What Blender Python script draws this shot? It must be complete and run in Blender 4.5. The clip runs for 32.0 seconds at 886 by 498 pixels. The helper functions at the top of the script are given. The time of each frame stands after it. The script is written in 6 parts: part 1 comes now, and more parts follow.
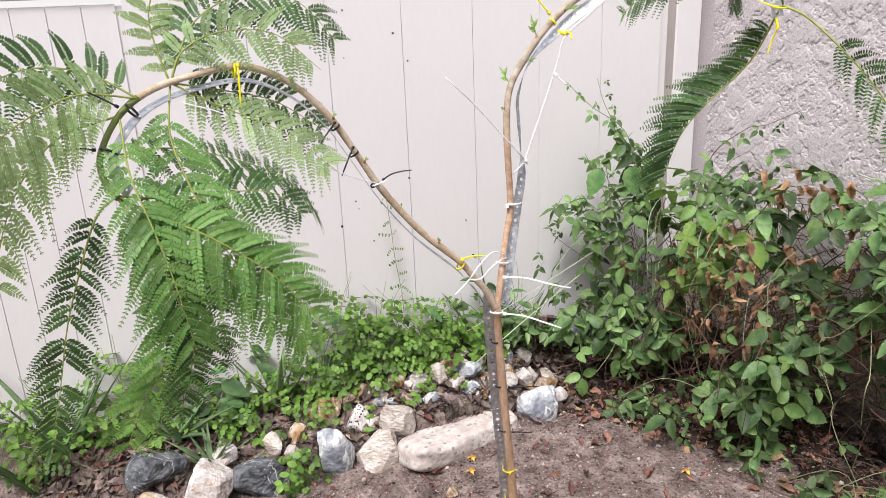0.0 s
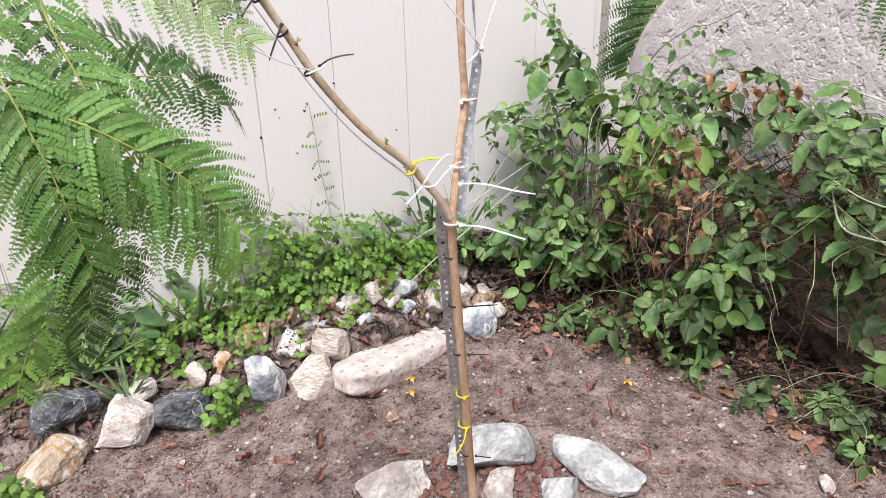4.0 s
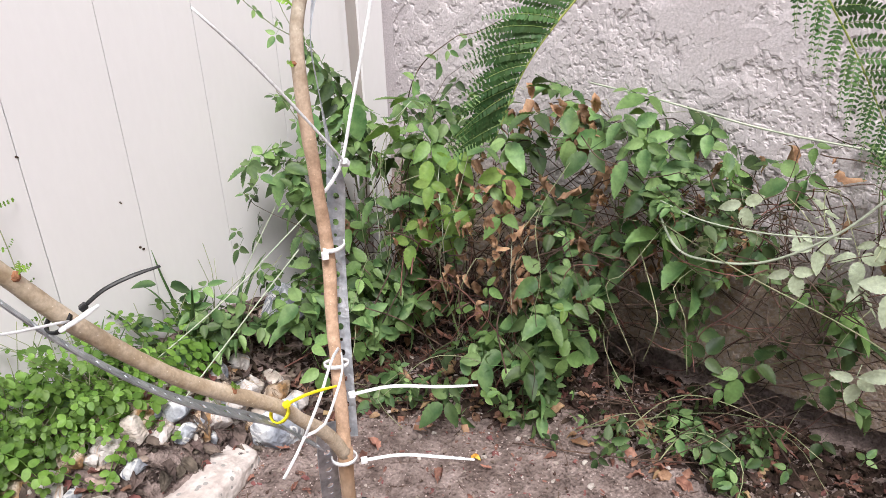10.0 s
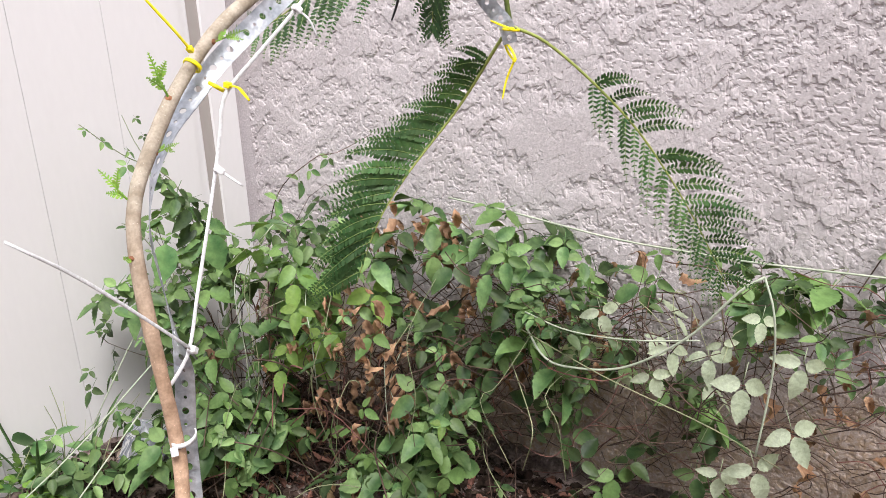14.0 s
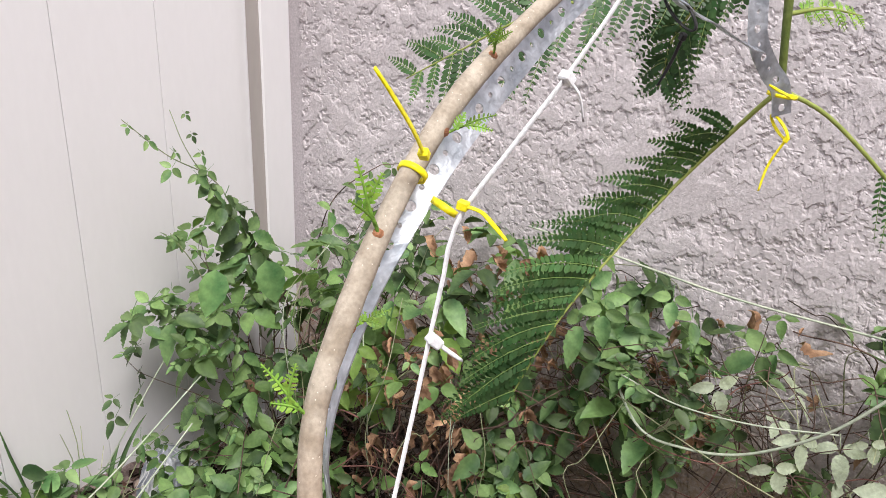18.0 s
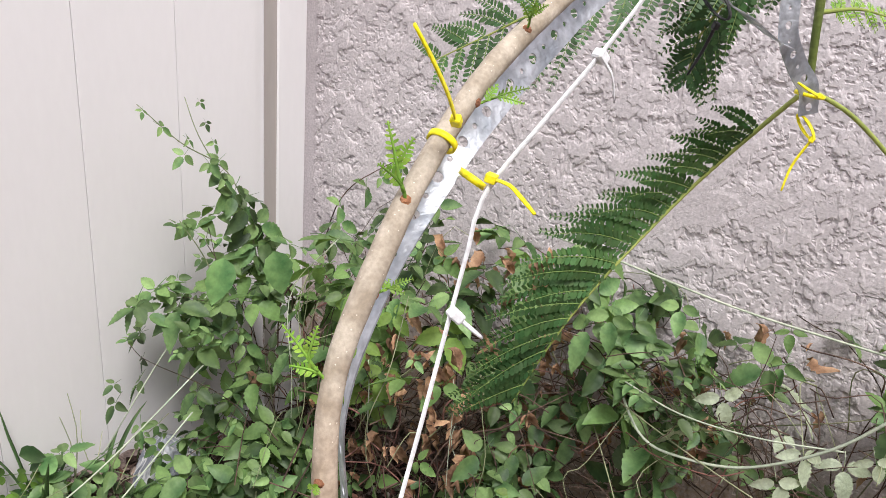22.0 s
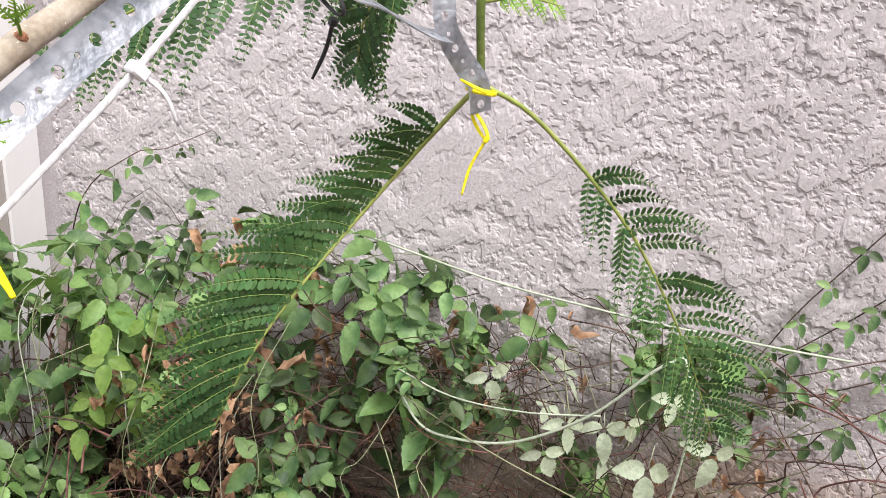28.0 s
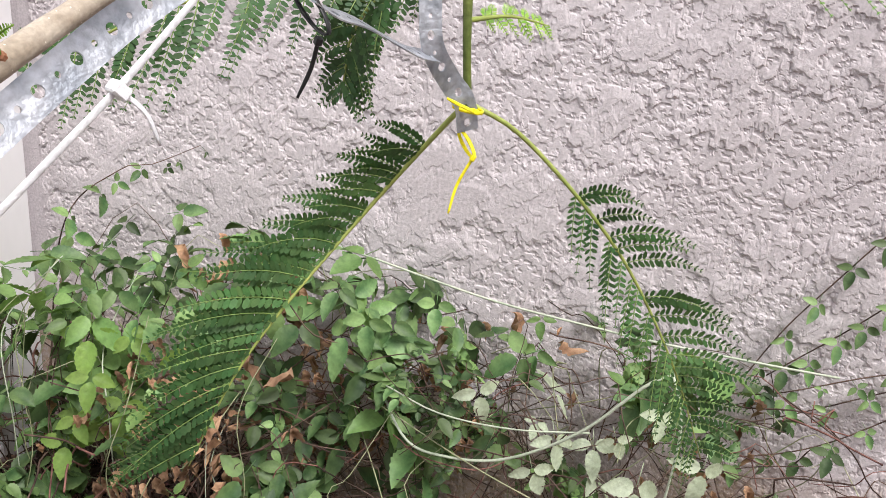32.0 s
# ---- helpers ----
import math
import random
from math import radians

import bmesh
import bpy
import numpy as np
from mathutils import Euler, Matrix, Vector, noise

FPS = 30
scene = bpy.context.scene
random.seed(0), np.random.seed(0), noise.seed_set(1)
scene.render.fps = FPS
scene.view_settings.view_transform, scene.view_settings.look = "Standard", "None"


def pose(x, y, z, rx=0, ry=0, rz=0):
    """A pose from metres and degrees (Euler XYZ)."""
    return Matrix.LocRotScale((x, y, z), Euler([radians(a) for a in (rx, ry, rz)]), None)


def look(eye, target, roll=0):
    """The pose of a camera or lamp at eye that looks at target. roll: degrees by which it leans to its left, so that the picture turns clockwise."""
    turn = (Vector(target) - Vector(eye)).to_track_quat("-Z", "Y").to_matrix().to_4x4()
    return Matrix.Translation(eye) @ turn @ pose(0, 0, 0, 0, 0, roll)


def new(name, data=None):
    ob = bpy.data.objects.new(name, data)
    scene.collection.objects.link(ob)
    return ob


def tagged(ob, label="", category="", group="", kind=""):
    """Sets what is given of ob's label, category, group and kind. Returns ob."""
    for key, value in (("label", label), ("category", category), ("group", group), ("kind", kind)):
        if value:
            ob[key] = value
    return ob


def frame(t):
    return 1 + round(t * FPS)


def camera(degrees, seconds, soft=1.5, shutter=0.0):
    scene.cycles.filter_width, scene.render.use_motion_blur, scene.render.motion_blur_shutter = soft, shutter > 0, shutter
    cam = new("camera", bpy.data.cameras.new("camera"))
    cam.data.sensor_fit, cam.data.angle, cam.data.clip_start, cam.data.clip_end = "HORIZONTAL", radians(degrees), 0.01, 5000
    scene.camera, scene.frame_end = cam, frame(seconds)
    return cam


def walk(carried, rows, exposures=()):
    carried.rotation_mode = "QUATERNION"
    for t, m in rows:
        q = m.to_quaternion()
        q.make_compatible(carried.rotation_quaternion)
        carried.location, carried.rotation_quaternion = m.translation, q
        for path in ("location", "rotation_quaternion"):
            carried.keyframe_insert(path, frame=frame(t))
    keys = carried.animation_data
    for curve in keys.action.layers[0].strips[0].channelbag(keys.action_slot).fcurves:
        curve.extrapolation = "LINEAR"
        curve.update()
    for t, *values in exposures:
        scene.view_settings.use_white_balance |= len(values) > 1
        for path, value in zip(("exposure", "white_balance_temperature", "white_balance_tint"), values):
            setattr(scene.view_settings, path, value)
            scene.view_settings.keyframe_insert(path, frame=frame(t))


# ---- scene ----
cam = camera(61.9, 32.0, soft=0.65)
PATH = [
    (0, (0.254, 0.16, 1.463), (0.846, 1.964, 0.835), -2.4),
    (0.5, (0.249, 0.158, 1.46), (0.847, 1.958, 0.826), -2.3),
    (1, (0.251, 0.157, 1.457), (0.851, 1.955, 0.818), -2.2),
    (1.5, (0.252, 0.156, 1.456), (0.851, 1.952, 0.812), -2.3),
    (2, (0.254, 0.162, 1.451), (0.861, 1.951, 0.793), -2.3),
    (2.5, (0.25, 0.171, 1.443), (0.883, 1.94, 0.759), -2.5),
    (3, (0.256, 0.206, 1.428), (0.938, 1.939, 0.699), -2.5),
    (3.5, (0.272, 0.257, 1.408), (1.004, 1.946, 0.625), -2.1),
    (4, (0.258, 0.32, 1.39), (1.017, 1.969, 0.55), -1.3),
    (4.5, (0.311, 0.458, 1.365), (1.082, 2.069, 0.464), -0.4),
    (6.5, (0.351, 0.794, 1.349), (1.283, 2.213, 0.29), -0.7),
    (7, (0.36, 0.799, 1.349), (1.324, 2.189, 0.282), -1.0),
    (7.5, (0.358, 0.802, 1.347), (1.352, 2.177, 0.288), -1.2),
    (8, (0.365, 0.806, 1.349), (1.399, 2.165, 0.307), -1.2),
    (8.5, (0.394, 0.818, 1.366), (1.49, 2.15, 0.353), -1.5),
    (9, (0.396, 0.841, 1.388), (1.573, 2.131, 0.414), -1.7),
    (9.5, (0.392, 0.861, 1.402), (1.658, 2.099, 0.471), -1.7),
    (10, (0.387, 0.871, 1.417), (1.728, 2.06, 0.529), -1.8),
    (10.5, (0.391, 0.874, 1.427), (1.794, 2.021, 0.58), -1.8),
    (11, (0.395, 0.871, 1.434), (1.845, 1.984, 0.625), -1.9),
    (11.5, (0.4, 0.868, 1.443), (1.888, 1.957, 0.668), -2.0),
    (12, (0.408, 0.865, 1.456), (1.928, 1.929, 0.711), -1.9),
    (12.5, (0.413, 0.869, 1.467), (1.962, 1.91, 0.747), -1.8),
    (13, (0.415, 0.87, 1.478), (1.99, 1.887, 0.781), -1.7),
    (13.5, (0.422, 0.872, 1.484), (2.019, 1.865, 0.803), -1.5),
    (15.5, (0.486, 0.956, 1.508), (2.135, 1.859, 0.828), -1.0),
    (16, (0.571, 1.022, 1.53), (2.219, 1.92, 0.839), -0.2),
    (16.5, (0.608, 1.071, 1.535), (2.247, 1.977, 0.832), 0.8),
    (17, (0.599, 1.085, 1.536), (2.222, 2.011, 0.823), 1.7),
    (17.5, (0.58, 1.117, 1.532), (2.187, 2.065, 0.81), 2.5),
    (18, (0.576, 1.191, 1.528), (2.171, 2.156, 0.802), 2.8),
    (18.5, (0.575, 1.206, 1.528), (2.157, 2.188, 0.798), 3.0),
    (19, (0.576, 1.201, 1.526), (2.149, 2.197, 0.794), 3.1),
    (19.5, (0.574, 1.206, 1.521), (2.142, 2.206, 0.786), 3.4),
    (20, (0.573, 1.203, 1.518), (2.143, 2.202, 0.786), 3.6),
    (20.5, (0.569, 1.204, 1.517), (2.146, 2.196, 0.788), 4.1),
    (21, (0.569, 1.204, 1.513), (2.153, 2.19, 0.791), 4.6),
    (21.5, (0.572, 1.199, 1.511), (2.161, 2.181, 0.796), 5.0),
    (22, (0.57, 1.199, 1.508), (2.164, 2.177, 0.799), 5.2),
    (22.5, (0.573, 1.201, 1.505), (2.17, 2.173, 0.793), 5.6),
    (23, (0.571, 1.207, 1.505), (2.172, 2.169, 0.787), 5.9),
    (23.5, (0.57, 1.21, 1.501), (2.174, 2.162, 0.779), 6.2),
    (24, (0.571, 1.212, 1.496), (2.173, 2.158, 0.764), 6.5),
    (24.5, (0.57, 1.208, 1.493), (2.169, 2.146, 0.741), 7.1),
    (26.5, (0.62, 1.156, 1.468), (2.232, 2.004, 0.642), 6.8),
    (27, (0.648, 1.155, 1.475), (2.304, 1.917, 0.652), 6.9),
    (27.5, (0.682, 1.144, 1.479), (2.399, 1.797, 0.687), 6.5),
    (28, (0.709, 1.13, 1.531), (2.49, 1.657, 0.789), 6.6),
    (28.5, (0.724, 1.12, 1.524), (2.552, 1.571, 0.851), 6.4),
    (29, (0.732, 1.127, 1.537), (2.579, 1.528, 0.882), 6.1),
    (29.5, (0.739, 1.138, 1.546), (2.59, 1.523, 0.893), 5.7),
    (30, (0.736, 1.139, 1.546), (2.586, 1.536, 0.896), 5.4),
    (30.5, (0.73, 1.14, 1.543), (2.577, 1.548, 0.894), 5.1),
    (31, (0.732, 1.135, 1.546), (2.572, 1.557, 0.885), 5.2),
    (31.5, (0.723, 1.13, 1.537), (2.552, 1.592, 0.873), 5.7),
    (32, (0.713, 1.129, 1.533), (2.516, 1.638, 0.831), 6.9),
]
walk(cam, [(t, look(eye, target, roll)) for t, eye, target, roll in PATH], exposures=[(0.0, 0.72), (6.0, 0.84), (12.0, 0.80), (15.5, 0.77), (17.5, 0.63), (25.0, 0.63), (28.0, 0.88), (32.0, 0.78)])

# ---- sky, sun, exposure ----
world = bpy.data.worlds.new("sky")
scene.world = world
world.use_nodes = True
wn = world.node_tree
wn.nodes.clear()
sky = wn.nodes.new("ShaderNodeTexSky")
sky.sky_type = "NISHITA"
sky.sun_disc = False
SUN_EL, SUN_ROT = 58.0, 200.0
sky.sun_elevation, sky.sun_rotation = radians(SUN_EL), radians(SUN_ROT)
sky.air_density, sky.dust_density, sky.ozone_density = 1.0, 4.0, 1.0
soften = wn.nodes.new("ShaderNodeMix")
soften.data_type = "RGBA"
soften.inputs[0].default_value = 0.65
soften.inputs[7].default_value = (9.6, 9.3, 9.5, 1)
bg = wn.nodes.new("ShaderNodeBackground")
bg.inputs[1].default_value = 0.087
wo = wn.nodes.new("ShaderNodeOutputWorld")
wn.links.new(sky.outputs[0], soften.inputs[6])
wn.links.new(soften.outputs[2], bg.inputs[0])
wn.links.new(bg.outputs[0], wo.inputs[0])

sun = new("sun", bpy.data.lights.new("sun", "SUN"))
sun.data.energy, sun.data.angle, sun.data.color = 2.5, radians(19), (1.0, 0.975, 0.96)
sun.matrix_world = look((0, 0, 6), (0 + 2.2, 0 + 2.6, 0.6))


# ---- materials ----
def surface(name, c1, c2, scale=8.0, rough=0.7, bump=0.3, bscale=60.0, metal=0.0, vary=0.0, thin=0.0, c3=None, spots=0.0, stretch=(1, 1, 1), depth=0.01, grain_by=0.55, sharp=0.16, fleck=None, gloss=0.35, grade=None, veins=None):
    """Two-scale mottled colour, fine relief, optional dark spots, per-object tint and light through thin leaves."""
    m = bpy.data.materials.new(name)
    m.use_nodes = True
    t = m.node_tree
    n, link = t.nodes, t.links.new
    n.clear()
    out, bs = n.new("ShaderNodeOutputMaterial"), n.new("ShaderNodeBsdfPrincipled")
    co, mp = n.new("ShaderNodeTexCoord"), n.new("ShaderNodeMapping")
    mp.inputs["Scale"].default_value = stretch
    link(co.outputs["Object"], mp.inputs[0])
    big, fine = n.new("ShaderNodeTexNoise"), n.new("ShaderNodeTexNoise")
    big.inputs["Scale"].default_value, big.inputs["Detail"].default_value = scale, 5
    fine.inputs["Scale"].default_value, fine.inputs["Detail"].default_value = bscale, 6
    link(mp.outputs[0], big.inputs["Vector"])
    link(mp.outputs[0], fine.inputs["Vector"])
    ramp = n.new("ShaderNodeValToRGB")
    ramp.color_ramp.elements[0].position, ramp.color_ramp.elements[1].position = 0.5 - sharp, 0.5 + sharp
    ramp.color_ramp.elements[0].color, ramp.color_ramp.elements[1].color = (*c1, 1), (*c2, 1)
    if c3:
        e = ramp.color_ramp.elements.new(0.8)
        e.color = (*c3, 1)
    link(big.outputs["Fac"], ramp.inputs[0])
    colour = ramp.outputs[0]
    grain = n.new("ShaderNodeMix")
    grain.data_type, grain.blend_type = "RGBA", "MULTIPLY"
    grain.inputs[0].default_value = grain_by
    gr = n.new("ShaderNodeValToRGB")
    gr.color_ramp.elements[0].position, gr.color_ramp.elements[1].position = 0.3, 0.7
    gr.color_ramp.elements[0].color, gr.color_ramp.elements[1].color = (0.62, 0.62, 0.62, 1), (1.2, 1.2, 1.2, 1)
    link(fine.outputs["Fac"], gr.inputs[0])
    link(colour, grain.inputs[6])
    link(gr.outputs[0], grain.inputs[7])
    colour = grain.outputs[2]
    if spots:
        vo, cut, mix = n.new("ShaderNodeTexVoronoi"), n.new("ShaderNodeMath"), n.new("ShaderNodeMix")
        vo.inputs["Scale"].default_value = bscale * 0.6
        cut.operation = "LESS_THAN"
        cut.inputs[1].default_value = spots
        mix.data_type = "RGBA"
        mix.inputs[7].default_value = (*(fleck or (0.05, 0.045, 0.045)), 1)
        link(mp.outputs[0], vo.inputs["Vector"])
        link(vo.outputs["Distance"], cut.inputs[0])
        link(cut.outputs[0], mix.inputs[0])
        link(colour, mix.inputs[6])
        colour = mix.outputs[2]
    if veins:
        tint, width, vscale = veins
        vn, va, vm, vs, vmix = n.new("ShaderNodeTexNoise"), n.new("ShaderNodeMath"), n.new("ShaderNodeMath"), n.new("ShaderNodeMapRange"), n.new("ShaderNodeMix")
        vn.inputs["Scale"].default_value, vn.inputs["Detail"].default_value, vn.inputs["Distortion"].default_value = vscale, 4, 0.8
        va.operation, va.inputs[1].default_value, vm.operation = "SUBTRACT", 0.5, "ABSOLUTE"
        vs.inputs[1].default_value, vs.inputs[2].default_value, vs.inputs[3].default_value, vs.inputs[4].default_value = width * 0.4, width, 0.9, 0.0
        vmix.data_type = "RGBA"
        vmix.inputs[7].default_value = (*tint, 1)
        link(co.outputs["Object"], vn.inputs["Vector"])
        link(vn.outputs["Fac"], va.inputs[0])
        link(va.outputs[0], vm.inputs[0])
        link(vm.outputs[0], vs.inputs[0])
        link(vs.outputs[0], vmix.inputs[0])
        link(colour, vmix.inputs[6])
        colour = vmix.outputs[2]
    if grade:
        z0, z1, tint = grade
        sp, mr, gm = n.new("ShaderNodeSeparateXYZ"), n.new("ShaderNodeMapRange"), n.new("ShaderNodeMix")
        mr.inputs[1].default_value, mr.inputs[2].default_value, mr.inputs[3].default_value, mr.inputs[4].default_value = z0, z1, 1.0, 0.0
        gm.data_type, gm.blend_type = "RGBA", "MULTIPLY"
        gm.inputs[7].default_value = (*tint, 1)
        link(co.outputs["Object"], sp.inputs[0])
        link(sp.outputs["Z"], mr.inputs[0])
        link(mr.outputs[0], gm.inputs[0])
        link(colour, gm.inputs[6])
        colour = gm.outputs[2]
    if vary:
        info, hsv, sub, mul = n.new("ShaderNodeObjectInfo"), n.new("ShaderNodeHueSaturation"), n.new("ShaderNodeMath"), n.new("ShaderNodeMath")
        mul.operation, mul.inputs[1].default_value = "MULTIPLY", 2 * vary
        sub.operation, sub.inputs[1].default_value = "ADD", 1 - vary
        link(info.outputs["Random"], mul.inputs[0])
        link(mul.outputs[0], sub.inputs[0])
        link(sub.outputs[0], hsv.inputs["Value"])
        geo, isl = n.new("ShaderNodeNewGeometry"), n.new("ShaderNodeMapRange")
        isl.inputs[3].default_value, isl.inputs[4].default_value = 0.5 - 0.06 * vary, 0.5 + 0.05 * vary
        link(geo.outputs["Random Per Island"], isl.inputs[0])
        link(isl.outputs[0], hsv.inputs["Hue"])
        link(colour, hsv.inputs["Color"])
        colour = hsv.outputs[0]
    bs.inputs["Specular IOR Level"].default_value = gloss
    bs.inputs["Roughness"].default_value, bs.inputs["Metallic"].default_value = rough, metal
    link(colour, bs.inputs["Base Color"])
    if bump:
        bp = n.new("ShaderNodeBump")
        bp.inputs["Strength"].default_value, bp.inputs["Distance"].default_value = bump, depth
        link(fine.outputs["Fac"], bp.inputs["Height"])
        link(bp.outputs[0], bs.inputs["Normal"])
    final = bs.outputs[0]
    if thin:
        tr, ms = n.new("ShaderNodeBsdfTranslucent"), n.new("ShaderNodeMixShader")
        bright = n.new("ShaderNodeMix")
        bright.data_type, bright.blend_type = "RGBA", "MULTIPLY"
        bright.inputs[0].default_value = 1.0
        bright.inputs[7].default_value = (1.5, 1.6, 0.7, 1)
        link(colour, bright.inputs[6])
        link(bright.outputs[2], tr.inputs[0])
        ms.inputs[0].default_value = thin
        link(final, ms.inputs[1])
        link(tr.outputs[0], ms.inputs[2])
        final = ms.outputs[0]
    link(final, out.inputs[0])
    return m


def stucco_surface():
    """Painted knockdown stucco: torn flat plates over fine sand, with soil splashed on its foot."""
    m = surface("stucco", (0.55, 0.50, 0.51), (0.635, 0.584, 0.598), 1.6, 0.95, 0.0, 150, grain_by=0.55, gloss=0.12)
    t = m.node_tree
    n, link = t.nodes, t.links.new
    bs = next(k for k in n if k.type == "BSDF_PRINCIPLED")
    co = next(k for k in n if k.type == "TEX_COORD")
    plates, sand, warp = n.new("ShaderNodeTexNoise"), n.new("ShaderNodeTexNoise"), n.new("ShaderNodeTexNoise")
    plates.inputs["Scale"].default_value, plates.inputs["Detail"].default_value, plates.inputs["Roughness"].default_value = 60, 10, 0.72
    plates.inputs["Distortion"].default_value = 0.25
    sand.inputs["Scale"].default_value, sand.inputs["Detail"].default_value, sand.inputs["Roughness"].default_value = 190, 4, 0.7
    link(co.outputs["Object"], plates.inputs["Vector"])
    link(co.outputs["Object"], sand.inputs["Vector"])
    steps = []
    for lo, hi in ((0.485, 0.525), (0.565, 0.60)):
        edge = n.new("ShaderNodeMapRange")
        edge.interpolation_type = "SMOOTHSTEP"
        edge.inputs[1].default_value, edge.inputs[2].default_value = lo, hi
        link(plates.outputs["Fac"], edge.inputs[0])
        steps.append(edge)
    both, where, calm, lift = n.new("ShaderNodeMath"), n.new("ShaderNodeTexNoise"), n.new("ShaderNodeMapRange"), n.new("ShaderNodeMath")
    where.inputs["Scale"].default_value, where.inputs["Detail"].default_value = 4, 3
    calm.inputs[1].default_value, calm.inputs[2].default_value, calm.inputs[3].default_value, calm.inputs[4].default_value = 0.38, 0.56, 0.35, 1.0
    link(co.outputs["Object"], where.inputs["Vector"])
    link(where.outputs["Fac"], calm.inputs[0])
    both.operation, lift.operation = "ADD", "MULTIPLY"
    link(steps[0].outputs[0], both.inputs[0])
    link(steps[1].outputs[0], both.inputs[1])
    link(both.outputs[0], lift.inputs[0])
    link(calm.outputs[0], lift.inputs[1])
    b1, b2 = n.new("ShaderNodeBump"), n.new("ShaderNodeBump")
    b1.inputs["Strength"].default_value, b1.inputs["Distance"].default_value = 0.5, 0.0009
    b2.inputs["Strength"].default_value, b2.inputs["Distance"].default_value = 0.6, 0.0012
    link(lift.outputs[0], b1.inputs["Height"])
    link(sand.outputs["Fac"], b2.inputs["Height"])
    link(b1.outputs[0], b2.inputs["Normal"])
    link(b2.outputs[0], bs.inputs["Normal"])
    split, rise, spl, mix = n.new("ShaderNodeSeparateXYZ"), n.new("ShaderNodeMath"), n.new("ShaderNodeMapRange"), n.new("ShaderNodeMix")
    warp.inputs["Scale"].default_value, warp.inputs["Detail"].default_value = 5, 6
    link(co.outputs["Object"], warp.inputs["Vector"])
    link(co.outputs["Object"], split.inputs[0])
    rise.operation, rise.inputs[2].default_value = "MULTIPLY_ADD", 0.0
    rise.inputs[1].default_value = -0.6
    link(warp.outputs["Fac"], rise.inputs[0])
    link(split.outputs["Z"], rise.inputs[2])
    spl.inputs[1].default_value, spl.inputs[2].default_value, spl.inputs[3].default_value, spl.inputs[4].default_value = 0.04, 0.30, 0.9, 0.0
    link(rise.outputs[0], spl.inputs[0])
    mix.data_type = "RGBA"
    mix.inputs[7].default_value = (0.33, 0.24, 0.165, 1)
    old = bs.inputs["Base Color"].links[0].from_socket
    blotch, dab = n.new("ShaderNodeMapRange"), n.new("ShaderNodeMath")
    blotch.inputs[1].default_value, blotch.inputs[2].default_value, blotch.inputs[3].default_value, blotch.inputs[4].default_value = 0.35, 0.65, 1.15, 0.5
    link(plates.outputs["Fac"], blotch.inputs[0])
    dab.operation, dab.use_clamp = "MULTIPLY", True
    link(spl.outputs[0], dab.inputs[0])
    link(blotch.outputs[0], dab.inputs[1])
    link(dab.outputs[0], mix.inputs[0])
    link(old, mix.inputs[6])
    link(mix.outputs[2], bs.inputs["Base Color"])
    return m


# darker than the vinyl: the post's shaded side put into the colour
POST_SHADE = surface("post_side_shade", (0.36, 0.32, 0.30), (0.42, 0.38, 0.36), 3, 0.6, 0.05, 60, stretch=(1, 1, 0.3), grain_by=0.1)
VINYL = surface("white_vinyl", (0.722, 0.70, 0.715), (0.762, 0.742, 0.757), 1.3, 0.42, 0.02, 60, stretch=(1, 1, 0.3), grain_by=0.04)
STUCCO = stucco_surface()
# for the added unseen walls; mid grey keeps their bounce low
PLASTER = surface("sky_block_plaster", (0.3, 0.275, 0.25), (0.38, 0.35, 0.33), 4, 0.95, 0.3, 80)
CONCRETE = surface("footing_concrete", (0.16, 0.13, 0.11), (0.28, 0.23, 0.2), 6, 0.95, 0.6, 80)
SOIL = surface("soil", (0.15, 0.110, 0.100), (0.37, 0.292, 0.272), 13.0, 0.97, 1.0, 95, c3=(0.47, 0.382, 0.368), depth=0.016, grain_by=1.0, gloss=0.1)
BARK = surface("young_bark", (0.36, 0.22, 0.13), (0.56, 0.40, 0.29), 26, 0.75, 0.4, 240, stretch=(1, 1, 0.35), depth=0.002)
BARK_GREY = surface("speckled_bark", (0.44, 0.335, 0.23), (0.65, 0.54, 0.42), 55, 0.75, 0.35, 420, depth=0.0015, spots=0.10, fleck=(0.70, 0.62, 0.52), sharp=0.12, grain_by=0.5)
BARK_ARCH = surface("arch_bark", (0.33, 0.27, 0.205), (0.50, 0.43, 0.35), 70, 0.75, 0.3, 420, depth=0.0015, spots=0.10, fleck=(0.66, 0.60, 0.51), sharp=0.14, grain_by=0.5, grade=(1.18, 1.33, (1.15, 0.90, 0.78)))
GREEN_STEM = surface("green_stem", (0.10, 0.14, 0.03), (0.17, 0.20, 0.05), 20, 0.5, 0.2, 200)
RACHIS = surface("rachis_green", (0.24, 0.30, 0.07), (0.34, 0.38, 0.10), 18, 0.5, 0.1, 100)
PINNA_RIB = surface("pinna_rib", (0.15, 0.24, 0.06), (0.22, 0.31, 0.09), 18, 0.5, 0.1, 100)
SCAR = surface("leaf_scar", (0.22, 0.09, 0.05), (0.40, 0.18, 0.09), 60, 0.8, 0.5, 300)
# one leaflet in three tones, light painted in: middle, shaded, skylit
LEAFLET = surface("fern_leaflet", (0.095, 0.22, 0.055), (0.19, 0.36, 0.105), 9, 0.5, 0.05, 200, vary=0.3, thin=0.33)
LEAFLET_SHADED = surface("fern_leaflet_shaded", (0.032, 0.085, 0.026), (0.075, 0.16, 0.05), 9, 0.5, 0.05, 200, vary=0.3, thin=0.16)
LEAFLET_SKYLIT = surface("fern_leaflet_skylit", (0.23, 0.33, 0.16), (0.37, 0.5, 0.27), 9, 0.45, 0.05, 200, vary=0.25, thin=0.34)
